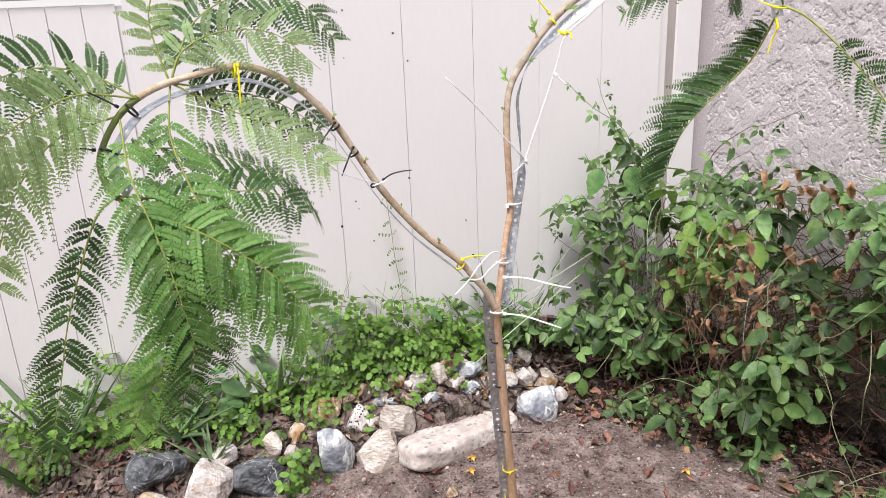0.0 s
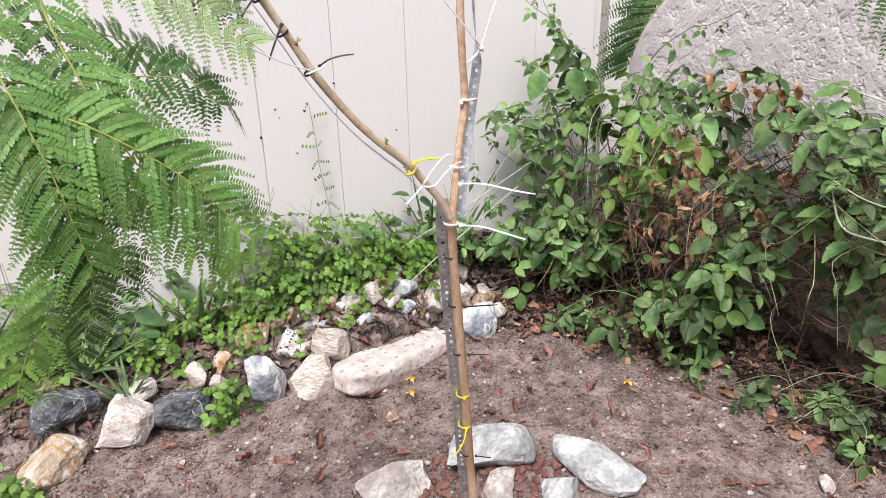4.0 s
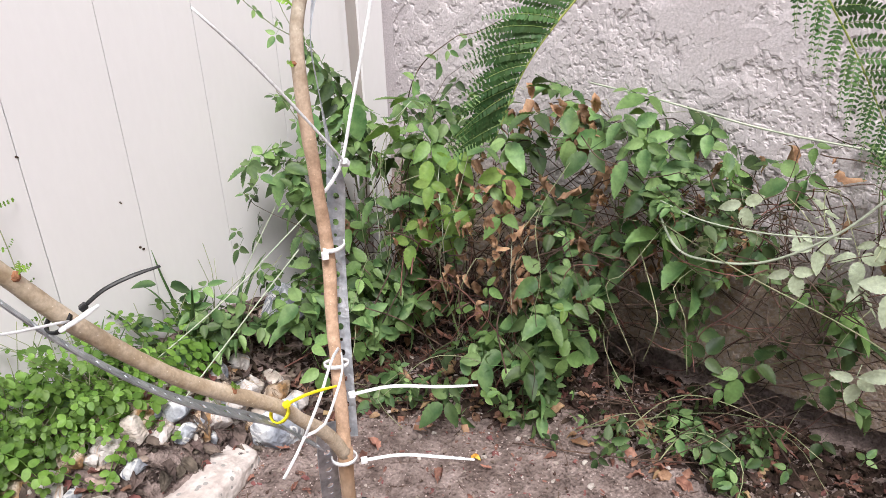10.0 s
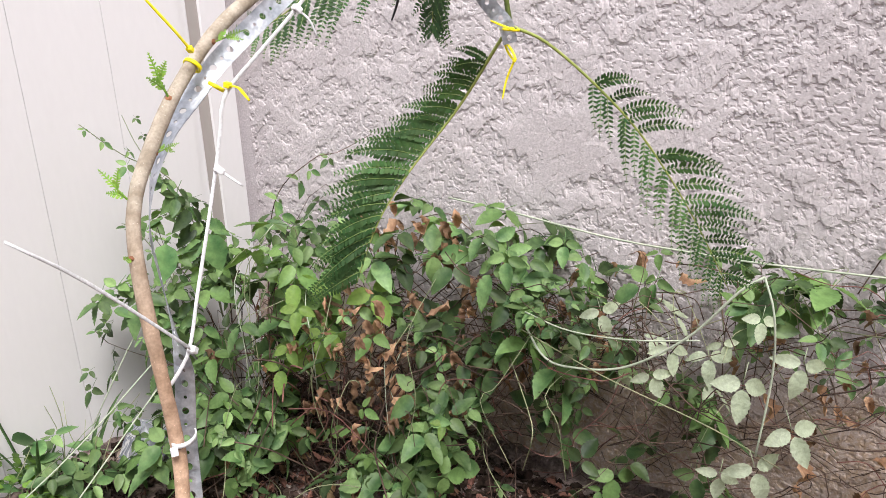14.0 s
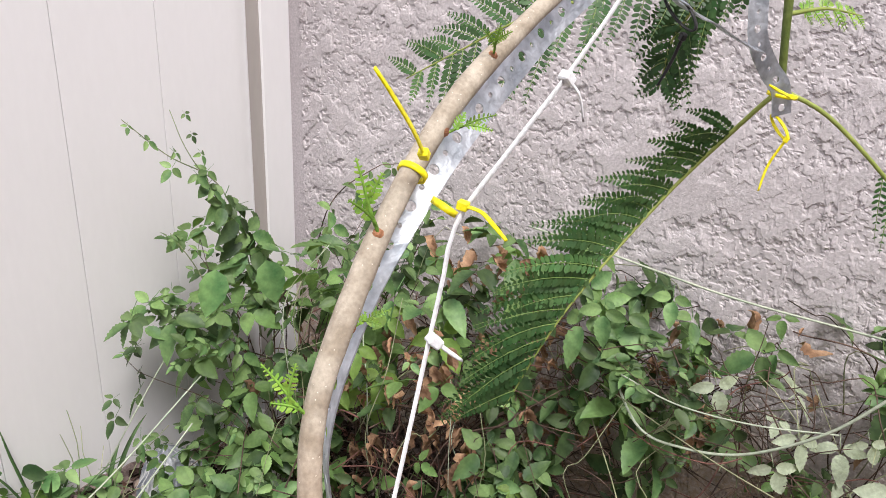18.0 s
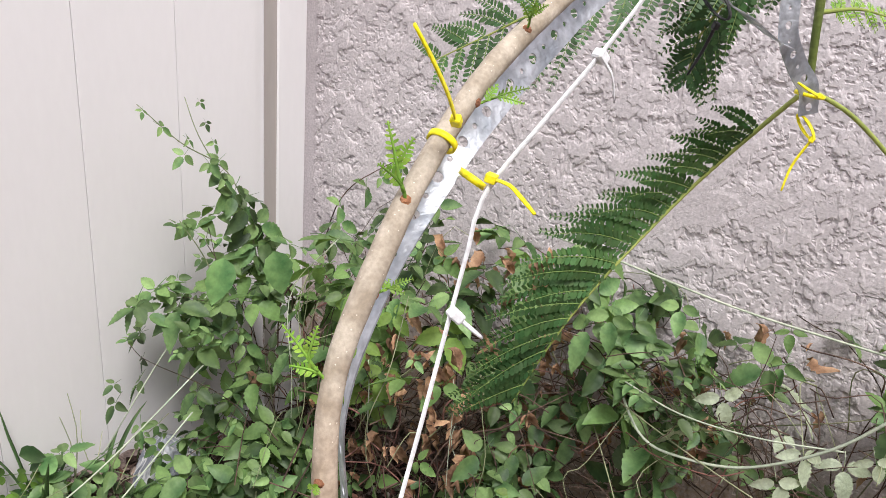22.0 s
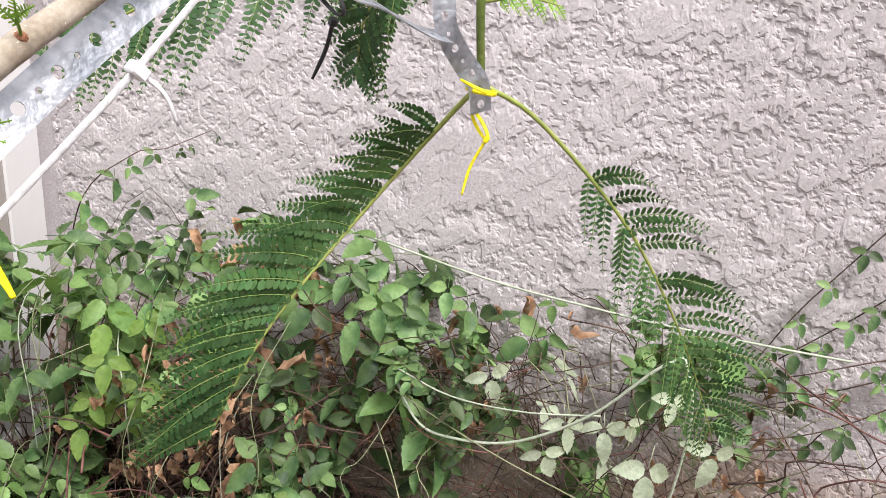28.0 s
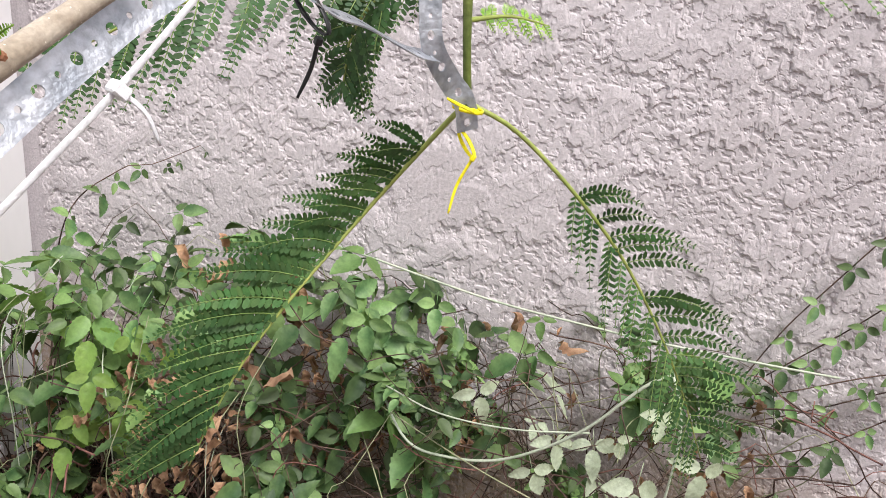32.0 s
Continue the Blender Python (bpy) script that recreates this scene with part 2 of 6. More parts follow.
BUD = surface("young_leaf", (0.17, 0.33, 0.045), (0.30, 0.49, 0.085), 40, 0.5, 0.2, 200, vary=0.3, thin=0.25)
LEAF = surface("bramble_leaf", (0.036, 0.098, 0.034), (0.168, 0.28, 0.108), 14, 0.5, 0.35, 90, vary=0.62, thin=0.18, depth=0.003, gloss=0.35)
LEAF_LIGHT = surface("pale_leaf_back", (0.38, 0.44, 0.31), (0.47, 0.53, 0.4), 14, 0.6, 0.3, 80, vary=0.15, thin=0.2)
LEAF_BRIGHT = surface("bright_leaf", (0.16, 0.28, 0.06), (0.245, 0.37, 0.1), 14, 0.45, 0.3, 70, vary=0.15, thin=0.35)
LEAF_FRESH = surface("fresh_leaf", (0.10, 0.20, 0.06), (0.20, 0.335, 0.115), 14, 0.5, 0.35, 90, vary=0.3, thin=0.25, depth=0.003, gloss=0.35)
# dead leaves with the canopy's shade put into their near-black colour
LITTER_SHADE = surface("shaded_litter", (0.016, 0.011, 0.009), (0.075, 0.05, 0.04), 20, 0.95, 0.4, 120, vary=0.4, gloss=0.1)
LEAF_DEAD = surface("dead_leaf", (0.20, 0.10, 0.058), (0.54, 0.345, 0.22), 20, 0.85, 0.5, 90, vary=0.5, thin=0.1)
LEAF_LITTER = surface("litter_leaf", (0.13, 0.055, 0.045), (0.38, 0.19, 0.14), 25, 0.85, 0.5, 90, vary=0.4)
LEAF_SMALL = surface("ground_cover_leaf", (0.065, 0.14, 0.022), (0.16, 0.275, 0.05), 14, 0.5, 0.2, 80, vary=0.5, thin=0.25)
BLADE = surface("strap_leaf", (0.075, 0.15, 0.05), (0.15, 0.26, 0.095), 7, 0.45, 0.2, 90, vary=0.3, thin=0.2, stretch=(4, 4, 0.6))
ALOE = surface("aloe_flesh", (0.10, 0.17, 0.075), (0.20, 0.29, 0.14), 12, 0.45, 0.15, 90, vary=0.25, thin=0.05)
CANE = surface("bramble_cane", (0.20, 0.24, 0.12), (0.36, 0.36, 0.22), 14, 0.6, 0.3, 120, vary=0.2)
CANE_PALE = surface("pale_runner", (0.38, 0.44, 0.33), (0.52, 0.56, 0.44), 14, 0.6, 0.2, 120)
# dry twig brown, lowered to paint deeper shade in and under the brambles
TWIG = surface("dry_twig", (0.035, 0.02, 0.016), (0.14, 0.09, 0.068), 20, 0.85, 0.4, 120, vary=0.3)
CHIP = surface("bark_chip", (0.075, 0.055, 0.047), (0.36, 0.275, 0.235), 22, 0.9, 0.6, 90, vary=0.55)
GRIT = surface("grit", (0.31, 0.24, 0.222), (0.52, 0.43, 0.41), 40, 0.9, 0.3, 120, vary=0.2)
CLOD = surface("soil_clod", (0.17, 0.12, 0.104), (0.44, 0.35, 0.318), 60, 0.97, 0.5, 200, vary=0.3, gloss=0.1)
RED_BIT = surface("red_leaf_bit", (0.12, 0.05, 0.045), (0.27, 0.13, 0.105), 40, 0.9, 0.4, 120, vary=0.4)
STEEL = surface("galvanised_steel", (0.40, 0.43, 0.48), (0.68, 0.70, 0.75), 60, 0.48, 0.15, 200, metal=1.0)
YELLOW = surface("yellow_nylon", (0.90, 0.76, 0.0), (0.97, 0.85, 0.03), 30, 0.4, 0.1, 300)
WHITE = surface("white_nylon", (0.80, 0.80, 0.83), (0.88, 0.88, 0.90), 30, 0.38, 0.1, 300)
BLACK = surface("black_nylon", (0.012, 0.012, 0.013), (0.03, 0.03, 0.032), 30, 0.4, 0.1, 300)
YPETAL = surface("yellow_petal", (0.55, 0.22, 0.03), (0.78, 0.52, 0.10), 30, 0.7, 0.2, 100)
ROCK_WHITE = surface("white_quartz", (0.46, 0.41, 0.395), (0.72, 0.685, 0.68), 14, 0.75, 1.0, 70, vary=0.12, sharp=0.08, grain_by=0.8, veins=((0.46, 0.34, 0.27), 0.011, 14))
ROCK_SPECK = surface("speckled_white_stone", (0.50, 0.45, 0.44), (0.74, 0.69, 0.67), 40, 0.8, 0.6, 150, spots=0.34, sharp=0.1)
ROCK_DARK = surface("dark_veined_stone", (0.055, 0.06, 0.07), (0.17, 0.18, 0.20), 22, 0.65, 1.0, 90, spots=0.13, fleck=(0.42, 0.42, 0.44), sharp=0.12, grain_by=0.8, veins=((0.46, 0.46, 0.47), 0.009, 8))
ROCK_BLUE = surface("blue_grey_stone", (0.20, 0.22, 0.26), (0.50, 0.52, 0.55), 12, 0.75, 1.0, 60, vary=0.2, sharp=0.12, grain_by=0.8, veins=((0.62, 0.62, 0.62), 0.03, 10))
ROCK_PALE = surface("pale_grey_stone", (0.38, 0.39, 0.40), (0.64, 0.64, 0.65), 13, 0.8, 1.0, 70, vary=0.08, sharp=0.1, grain_by=0.85)
ROCK_CREAM = surface("cream_banded_stone", (0.46, 0.385, 0.34), (0.68, 0.62, 0.585), 16, 0.8, 0.8, 80, vary=0.14, stretch=(1, 0.7, 1.9), sharp=0.12, grain_by=0.8)
ROCK_ORANGE = surface("rusty_quartz", (0.36, 0.20, 0.10), (0.66, 0.57, 0.50), 14, 0.8, 1.0, 60, vary=0.2, sharp=0.09, grain_by=0.8, veins=((0.20, 0.13, 0.09), 0.02, 20))
ROCK_RUST = surface("rust_stained_quartz", (0.50, 0.40, 0.31), (0.72, 0.67, 0.63), 12, 0.8, 1.0, 60, sharp=0.1, grain_by=0.8, veins=((0.42, 0.24, 0.10), 0.03, 9))
ROCK_SLAB = surface("aggregate_concrete", (0.53, 0.455, 0.43), (0.70, 0.635, 0.61), 16, 0.9, 0.6, 60, spots=0.24, fleck=(0.33, 0.31, 0.30), sharp=0.14, grain_by=0.55)
SCORIA = surface("red_scoria", (0.16, 0.07, 0.06), (0.36, 0.18, 0.15), 25, 0.95, 0.9, 90, vary=0.35)


# ---- building helpers ----
ORIGIN = {}


def thing(name, at, label, category, group="", kind=""):
    ob = new(name)
    ob.empty_display_size = 0.02
    ob.location = at
    ORIGIN[ob] = Vector(at)
    return tagged(ob, label, category, group, kind)


def mesh(name, verts, faces, material, smooth=True):
    me = bpy.data.meshes.new(name)
    me.from_pydata([tuple(v) for v in verts], [], [tuple(f) for f in faces])
    for mt in material if isinstance(material, (list, tuple)) else (material,):
        me.materials.append(mt)
    if smooth:
        me.polygons.foreach_set("use_smooth", [True] * len(me.polygons))
    me.update()
    return me


def part(name, verts, faces, material, parent, label="", smooth=True, kind=""):
    """One mesh of a thing or of a part, with corners in world metres."""
    ob = new(name, mesh(name, verts, faces, material, smooth))
    ob.parent = parent
    ob.location = -ORIGIN.get(parent, Vector((0, 0, 0)))
    return tagged(ob, label, kind=kind)


def piece(name, me, m, parent):
    """A piece that shares its mesh, at the world pose m."""
    ob = new(name, me)
    ob.parent = parent
    ob.matrix_basis = Matrix.Translation(-ORIGIN.get(parent, Vector((0, 0, 0)))) @ m
    return ob


def solid(name, verts, faces, material, label, category, group="", kind="", at=None, smooth=True):
    """A thing of a single mesh; the corners are given in world metres."""
    at = Vector(at) if at is not None else Vector(np.mean(np.array([tuple(v) for v in verts]), 0))
    ob = new(name, mesh(name, [Vector(v) - at for v in verts], faces, material, smooth))
    ob.location = at
    return tagged(ob, label, category, group, kind)


def spline(points, n):
    """n points evenly along a smooth curve through the given ones."""
    p = np.array([tuple(q) for q in points], float)
    if len(p) == 2:
        return [Vector(p[0] + (p[1] - p[0]) * k / (n - 1)) for k in range(n)]
    q = np.vstack([2 * p[0] - p[1], p, 2 * p[-1] - p[-2]])
    fine = []
    for i in range(1, len(q) - 2):
        for k in range(12):
            t = k / 12
            fine.append(0.5 * (2 * q[i] + (q[i + 1] - q[i - 1]) * t + (2 * q[i - 1] - 5 * q[i] + 4 * q[i + 1] - q[i + 2]) * t * t
                               + (3 * q[i] - q[i - 1] - 3 * q[i + 1] + q[i + 2]) * t**3))
    fine.append(p[-1])
    fine = np.array(fine)
    s = np.r_[0, np.cumsum(np.linalg.norm(np.diff(fine, axis=0), axis=1))]
    u = np.linspace(0, s[-1], n)
    return [Vector((np.interp(a, s, fine[:, 0]), np.interp(a, s, fine[:, 1]), np.interp(a, s, fine[:, 2]))) for a in u]


def length(points):
    return sum((b - a).length for a, b in zip(points, points[1:]))


def frames(points, hint=(0, 0, 1)):
    """Tangent, side and normal at every point, carried along without twist."""
    out, normal = [], Vector(hint)
    for i, p in enumerate(points):
        t = (points[min(i + 1, len(points) - 1)] - points[max(i - 1, 0)]).normalized()
        normal = normal - t * normal.dot(t)
        if normal.length < 1e-4:
            normal = t.orthogonal()
        normal.normalize()
        out.append((t, t.cross(normal).normalized(), normal.copy()))
    return out


def tube(points, radii, sides=8, verts=None, faces=None, knots=0.0, rng=None):
    verts, faces = ([] if verts is None else verts), ([] if faces is None else faces)
    base, n = len(verts), len(points)
    for i, (p, (t, s, u)) in enumerate(zip(points, frames(points))):
        r = radii(i / (n - 1)) if callable(radii) else radii
        for k in range(sides):
            a = 2 * math.pi * k / sides
            rr = r * (1 + (rng.uniform(-knots, knots) if rng else 0))
            verts.append(p + (s * math.cos(a) + u * math.sin(a)) * rr)
    for i in range(n - 1):
        for k in range(sides):
            a, b = base + i * sides + k, base + i * sides + (k + 1) % sides
            faces.append((a, b, b + sides, a + sides))
    faces.append(tuple(base + k for k in reversed(range(sides))))
    faces.append(tuple(base + (n - 1) * sides + k for k in range(sides)))
    return verts, faces


def band(points, width, thick, hint=(0, 0, 1), verts=None, faces=None, taper=1.0):
    """A flat strip with rounded-off corners swept along points; its flat side faces hint."""
    verts, faces = ([] if verts is None else verts), ([] if faces is None else faces)
    base, n = len(verts), len(points)
    for i, (p, (t, s, u)) in enumerate(zip(points, frames(points, hint))):
        w = width * (1 + (taper - 1) * max(0, i / (n - 1) - 0.7) / 0.3)
        for a, b in ((-0.5, -0.25), (-0.35, -0.5), (0.35, -0.5), (0.5, -0.25), (0.5, 0.25), (0.35, 0.5), (-0.35, 0.5), (-0.5, 0.25)):
            verts.append(p + s * a * w + u * b * thick)
    for i in range(n - 1):
        for k in range(8):
            a, b = base + i * 8 + k, base + i * 8 + (k + 1) % 8
            faces.append((a, b, b + 8, a + 8))
    faces.append(tuple(base + k for k in reversed(range(8))))
    faces.append(tuple(base + (n - 1) * 8 + k for k in range(8)))
    return verts, faces


def box(x0, y0, z0, x1, y1, z1, bevel=0.004, verts=None, faces=None):
    """A box with chamfered edges."""
    verts, faces = ([] if verts is None else verts), ([] if faces is None else faces)
    bm = bmesh.new()
    bmesh.ops.create_cube(bm, size=1)
    for v in bm.verts:
        v.co = Vector((x0 + (v.co.x + 0.5) * (x1 - x0), y0 + (v.co.y + 0.5) * (y1 - y0), z0 + (v.co.z + 0.5) * (z1 - z0)))
    if bevel:
        bmesh.ops.bevel(bm, geom=bm.edges[:], offset=bevel, segments=1, affect="EDGES")
    bm.verts.index_update()
    base = len(verts)
    verts += [v.co.copy() for v in bm.verts]
    faces += [tuple(base + v.index for v in f.verts) for f in bm.faces]
    bm.free()
    return verts, faces


def value_noise(x, y, seed):
    """Smooth lattice noise in -1..1 for arrays of places."""
    xi, yi = np.floor(x).astype(np.int64), np.floor(y).astype(np.int64)
    fx, fy = x - xi, y - yi
    fx, fy = fx * fx * (3 - 2 * fx), fy * fy * (3 - 2 * fy)

    def h(a, b):
        k = (a * 374761393 + b * 668265263 + seed * 974634777) & 0x7FFFFFFF
        k = ((k ^ (k >> 13)) * 1274126177) & 0x7FFFFFFF
        return ((k ^ (k >> 16)) & 0xFFFF) / 32767.5 - 1

    return (h(xi, yi) * (1 - fx) + h(xi + 1, yi) * fx) * (1 - fy) + (h(xi, yi + 1) * (1 - fx) + h(xi + 1, yi + 1) * fx) * fy


def fbm(x, y, seed, octaves=4):
    total, amp = 0.0, 1.0
    for o in range(octaves):
        total = total + amp * value_noise(x * 2**o + 17.3 * o, y * 2**o + 5.1 * o, seed + o)
        amp *= 0.5
    return total


def smooth(a, b, x):
    t = np.clip((x - a) / (b - a), 0, 1)
    return t * t * (3 - 2 * t)


# ---- ground: one sheet from the bed to the horizon ----
FENCE_Y, WALL_X = 2.79, 2.33


def ground_z(x, y):
    x, y = np.asarray(x, float), np.asarray(y, float)
    edge = 2.26 + 0.14 * smooth(0.9, 1.6, x) + 0.06 * np.sin(x * 5)
    high = 0.07 + 0.13 * smooth(0.3, 1.1, x) - 0.13 * smooth(1.5, 1.9, x)
    near = smooth(-4, -1, x) * smooth(6, 4, x) * smooth(6, 3.2, y)
    bed = high * smooth(0.0, 0.32, y - edge) * near
    dip = -0.05 * smooth(2.0, 2.28, x) * smooth(2.7, 2.42, x) * smooth(3.0, 2.4, y) * near
    return bed + dip + 0.018 * fbm(x * 2.3, y * 2.3, 3, 3)


def ground_fine(x, y):
    lumps = 0.007 * fbm(x * 14, y * 14, 11, 3) + 0.007 * np.abs(fbm(x * 38, y * 38, 23, 2))
    return ground_z(x, y) + lumps


def spread(lo, hi, step, far):
    inner = list(np.arange(lo, hi, step))
    out, d = [], step
    while d < far:
        d *= 1.45
        out.append(d)
    return np.array([lo - d for d in reversed(out)] + inner + [hi + d for d in out])


gx, gy = spread(-0.7, 2.6, 0.0125, 400), spread(0.7, 3.0, 0.0125, 400)
GX, GY = np.meshgrid(gx, gy)
GZ = ground_fine(GX, GY)
gv = np.stack([GX.ravel(), GY.ravel(), GZ.ravel()], 1)
nx, ny = len(gx), len(gy)
gi = (np.arange(ny - 1)[:, None] * nx + np.arange(nx - 1)[None, :]).ravel()
gf = np.stack([gi, gi + 1, gi + nx + 1, gi + nx], 1)
ground = new("ground", mesh("ground", gv.tolist(), gf.tolist(), SOIL))
tagged(ground, "dry brown garden soil with grit, crumbs and small clods", "ground", kind="structure")

# ---- stucco wall: flat knocked-down plates over a coarse sandy ground ----
wy, wz = np.arange(0.2, 2.8, 0.0028), np.r_[np.arange(0.05, 1.8, 0.0028), np.arange(1.85, 3.0, 0.2)]
WY, WZ = np.meshgrid(wy, wz)
wob = 0.35 * fbm(WY * 60, WZ * 60, 77, 2)
plate = fbm(WY * 20 + wob, WZ * 22 - wob, 41, 6)
patch = fbm(WY * 3.1, WZ * 3.1, 91, 3)
trowelled = np.exp(-((WY - 1.68) / 0.13) ** 2 - ((WZ - 1.06) / 0.16) ** 2)
level = 0.10 - 0.32 * patch - 0.9 * trowelled
crust = 0.0028 * smooth(level, level + 0.035, plate) + 0.0016 * smooth(level + 0.55, level + 0.61, plate)
for k in range(1, 8):
    drag = np.roll(crust, k, 0)
    drag[:k] = 0
    if k == 1:
        trailing = crust.copy()
    trailing = np.maximum(trailing, drag - 0.00048 * k)
pits = -smooth(0.05, 0.5, fbm(WY * 100, WZ * 120, 55, 3))
bare = 1 - smooth(level - 0.02, level + 0.05, plate) * 0.82
relief = trailing + 0.0024 * bare * (1 - 0.7 * trowelled) * pits
sv = np.stack([WALL_X - relief.ravel(), WY.ravel(), WZ.ravel()], 1)
ny2, nz2 = len(wy), len(wz)
si = (np.arange(nz2 - 1)[:, None] * ny2 + np.arange(ny2 - 1)[None, :]).ravel()
sf = np.stack([si, si + ny2, si + ny2 + 1, si + 1], 1)
wall_v, wall_f = sv.tolist(), sf.tolist()
box(WALL_X + 0.004, -40, 0.05, WALL_X + 0.24, 0.2, 3.0, 0, wall_v, wall_f)
box(WALL_X + 0.004, 0.2, 0.05, WALL_X + 0.24, 9, 3.0, 0, wall_v, wall_f)
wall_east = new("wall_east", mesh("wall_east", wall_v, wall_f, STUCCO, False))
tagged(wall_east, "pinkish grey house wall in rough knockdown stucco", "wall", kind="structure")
fv, ff = box(WALL_X + 0.05, -6, -0.4, WALL_X + 0.22, 9, 0.052, 0)
footing = tagged(new("footing", mesh("footing", fv, ff, SOIL)), "soil-caked footing set back under the stucco edge", "footing", kind="structure")

# ---- vinyl fence: post, rails, boards ----
fence = thing("wall_north", (0.6, FENCE_Y, 0.0), "white vinyl tongue and groove privacy fence", "fence", kind="structure")
PITCH, FIRST = 0.269, 0.739 - 2 * 0.269 - 0.01


def board_mesh(width, height, ribs, lift):
    """A hollow plank with eased edges and shallow pressed lines along its face."""
    prof = [(0.0, 0.005), (0.0, 0.0008), (0.0008, 0.0)]
    for r in ribs:
        prof += [(r - 0.006, 0.0), (r - 0.002, 0.00012), (r + 0.002, 0.00012), (r + 0.006, 0.0)]
    prof += [(width - 0.0014, 0.0), (width - 0.0006, 0.0008), (width - 0.0006, 0.005)]
    v, f = [], []
    for z in (lift, height):
        v += [Vector((a, b, z)) for a, b in prof]
    k = len(prof)
    for i in range(k):
        j = (i + 1) % k
        f.append((i, j, j + k, i + k))
    f += [tuple(reversed(range(k))), tuple(range(k, 2 * k))]
    return mesh("board", v, f, VINYL, False)


wide = board_mesh(PITCH - 0.0010, 1.72, (PITCH * 0.34, PITCH * 0.66), 0.06)
for k in range(8):
    x = FIRST + k * PITCH if k else 0.092
    if k == 0:
        me = board_mesh(FIRST + PITCH - 0.092 - 0.0010, 1.72, (0.18, ), 0.06)
        piece("board", me, pose(x, FENCE_Y, 0), fence)
        continue
    if x > 2.0:
        break
    piece("board", wide, pose(x, FENCE_Y, 0), fence)
slim = board_mesh(0.0985, 1.505, (), 0.10)
for k in range(14):
    piece("board", slim, pose(0.074 - 0.1 * (k + 1), FENCE_Y + 0.004, 0), fence)
part("rail", *box(-1.35, FENCE_Y - 0.012, 1.525, 0.078, FENCE_Y + 0.05, 1.62, 0.004), VINYL, fence, "gate head rail", False)
part("rail", *box(0.09, FENCE_Y + 0.032, 1.55, 2.15, FENCE_Y + 0.07, 1.72, 0.004), VINYL, fence, "", False)
part("rail", *box(-1.35, FENCE_Y - 0.008, 0.02, 2.1, FENCE_Y + 0.045, 0.085, 0.004), VINYL, fence, "bottom rail", False)
part("post", *box(2.105, FENCE_Y - 0.052, -0.3, 2.222, FENCE_Y + 0.065, 1.9, 0.005), VINYL, fence, "square vinyl end post", False)
# thin added sheet that carries the shade on the post's left face
part("channel", *box(2.0995, FENCE_Y - 0.049, 0.0, 2.1035, FENCE_Y - 0.001, 1.88, 0.0008), POST_SHADE, fence, "grey-brown weathered channel strip", False)
part("post_cap", *box(2.098, FENCE_Y - 0.059, 1.9, 2.229, FENCE_Y + 0.072, 1.93, 0.008), VINYL, fence, "", False)
part("backing", *box(-1.4, FENCE_Y + 0.0095, 0.05, 2.11, FENCE_Y + 0.03, 1.5, 0), VINYL, fence, "", False)

# dark specks of dirt stuck on the boards
for k, (x, z) in enumerate([(0.997, 0.846), (0.784, 0.782), (0.725, 0.692), (0.794, 0.752), (0.843, 0.62), (1.251, 0.496), (1.219, 0.65), (0.994, 0.848), (1.243, 0.505), (1.216, 0.654), (0.789, 1.458), (0.964, 1.374), (0.782, 1.299), (1.013, 1.276), (0.725, 0.694)]):
    r = 0.0026 + 0.0009 * (k % 3)
    ring = [Vector((x + r * math.cos(a), FENCE_Y - 0.0012, z + r * 0.85 * math.sin(a))) for a in np.linspace(0, 2 * math.pi, 9)[:8]]
    back = [Vector((q.x, FENCE_Y + 0.0004, q.z)) for q in ring]
    part("speck", ring + back, [tuple(range(8))] + [(i, i + 8, (i + 1) % 8 + 8, (i + 1) % 8) for i in range(8)], TWIG, fence, "dark speck of dirt", False)

# ---- unseen walls added behind the way in to block low skylight, and a closing panel ----
sw, sg = box(-3.2, -2.6, -0.1, WALL_X + 0.2, -2.4, 2.7, 0)
tagged(new("sky_block_south", mesh("sky_block_south", sw, sg, PLASTER, False)), "unseen plain wall added to block low skylight", "wall", kind="structure")
sw, sg = box(-3.2, -2.4, -0.1, -3.0, FENCE_Y, 2.2, 0)
tagged(new("sky_block_west", mesh("sky_block_west", sw, sg, PLASTER, False)), "unseen plain wall added to block low skylight", "wall", kind="structure")
sw, sg = box(-3.0, FENCE_Y, 0.0, -1.36, FENCE_Y + 0.04, 1.7, 0)
tagged(new("wall_far", mesh("wall_far", sw, sg, VINYL, False)), "plain white fence panel", "fence", kind="structure")

# ---- the trained sapling ----
TRUNK = [(0.815, 1.365, -0.03), (0.795, 1.352, 0.2), (0.775, 1.342, 0.42), (0.763, 1.334, 0.577), (0.752, 1.326, 0.673), (0.744, 1.325, 0.777), (0.735, 1.316, 0.866), (0.727, 1.304, 0.94)]
LEFT = [(0.727, 1.304, 0.935), (0.705, 1.299, 0.977), (0.678, 1.296, 1.012), (0.654, 1.293, 1.043), (0.582, 1.287, 1.112), (0.523, 1.281, 1.188), (0.481, 1.272, 1.257), (0.445, 1.263, 1.313),
        (0.394, 1.254, 1.364), (0.33, 1.245, 1.393), (0.265, 1.236, 1.386), (0.206, 1.22, 1.371), (0.165, 1.2, 1.344), (0.137, 1.18, 1.299), (0.138, 1.165, 1.268), (0.152, 1.15, 1.247)]
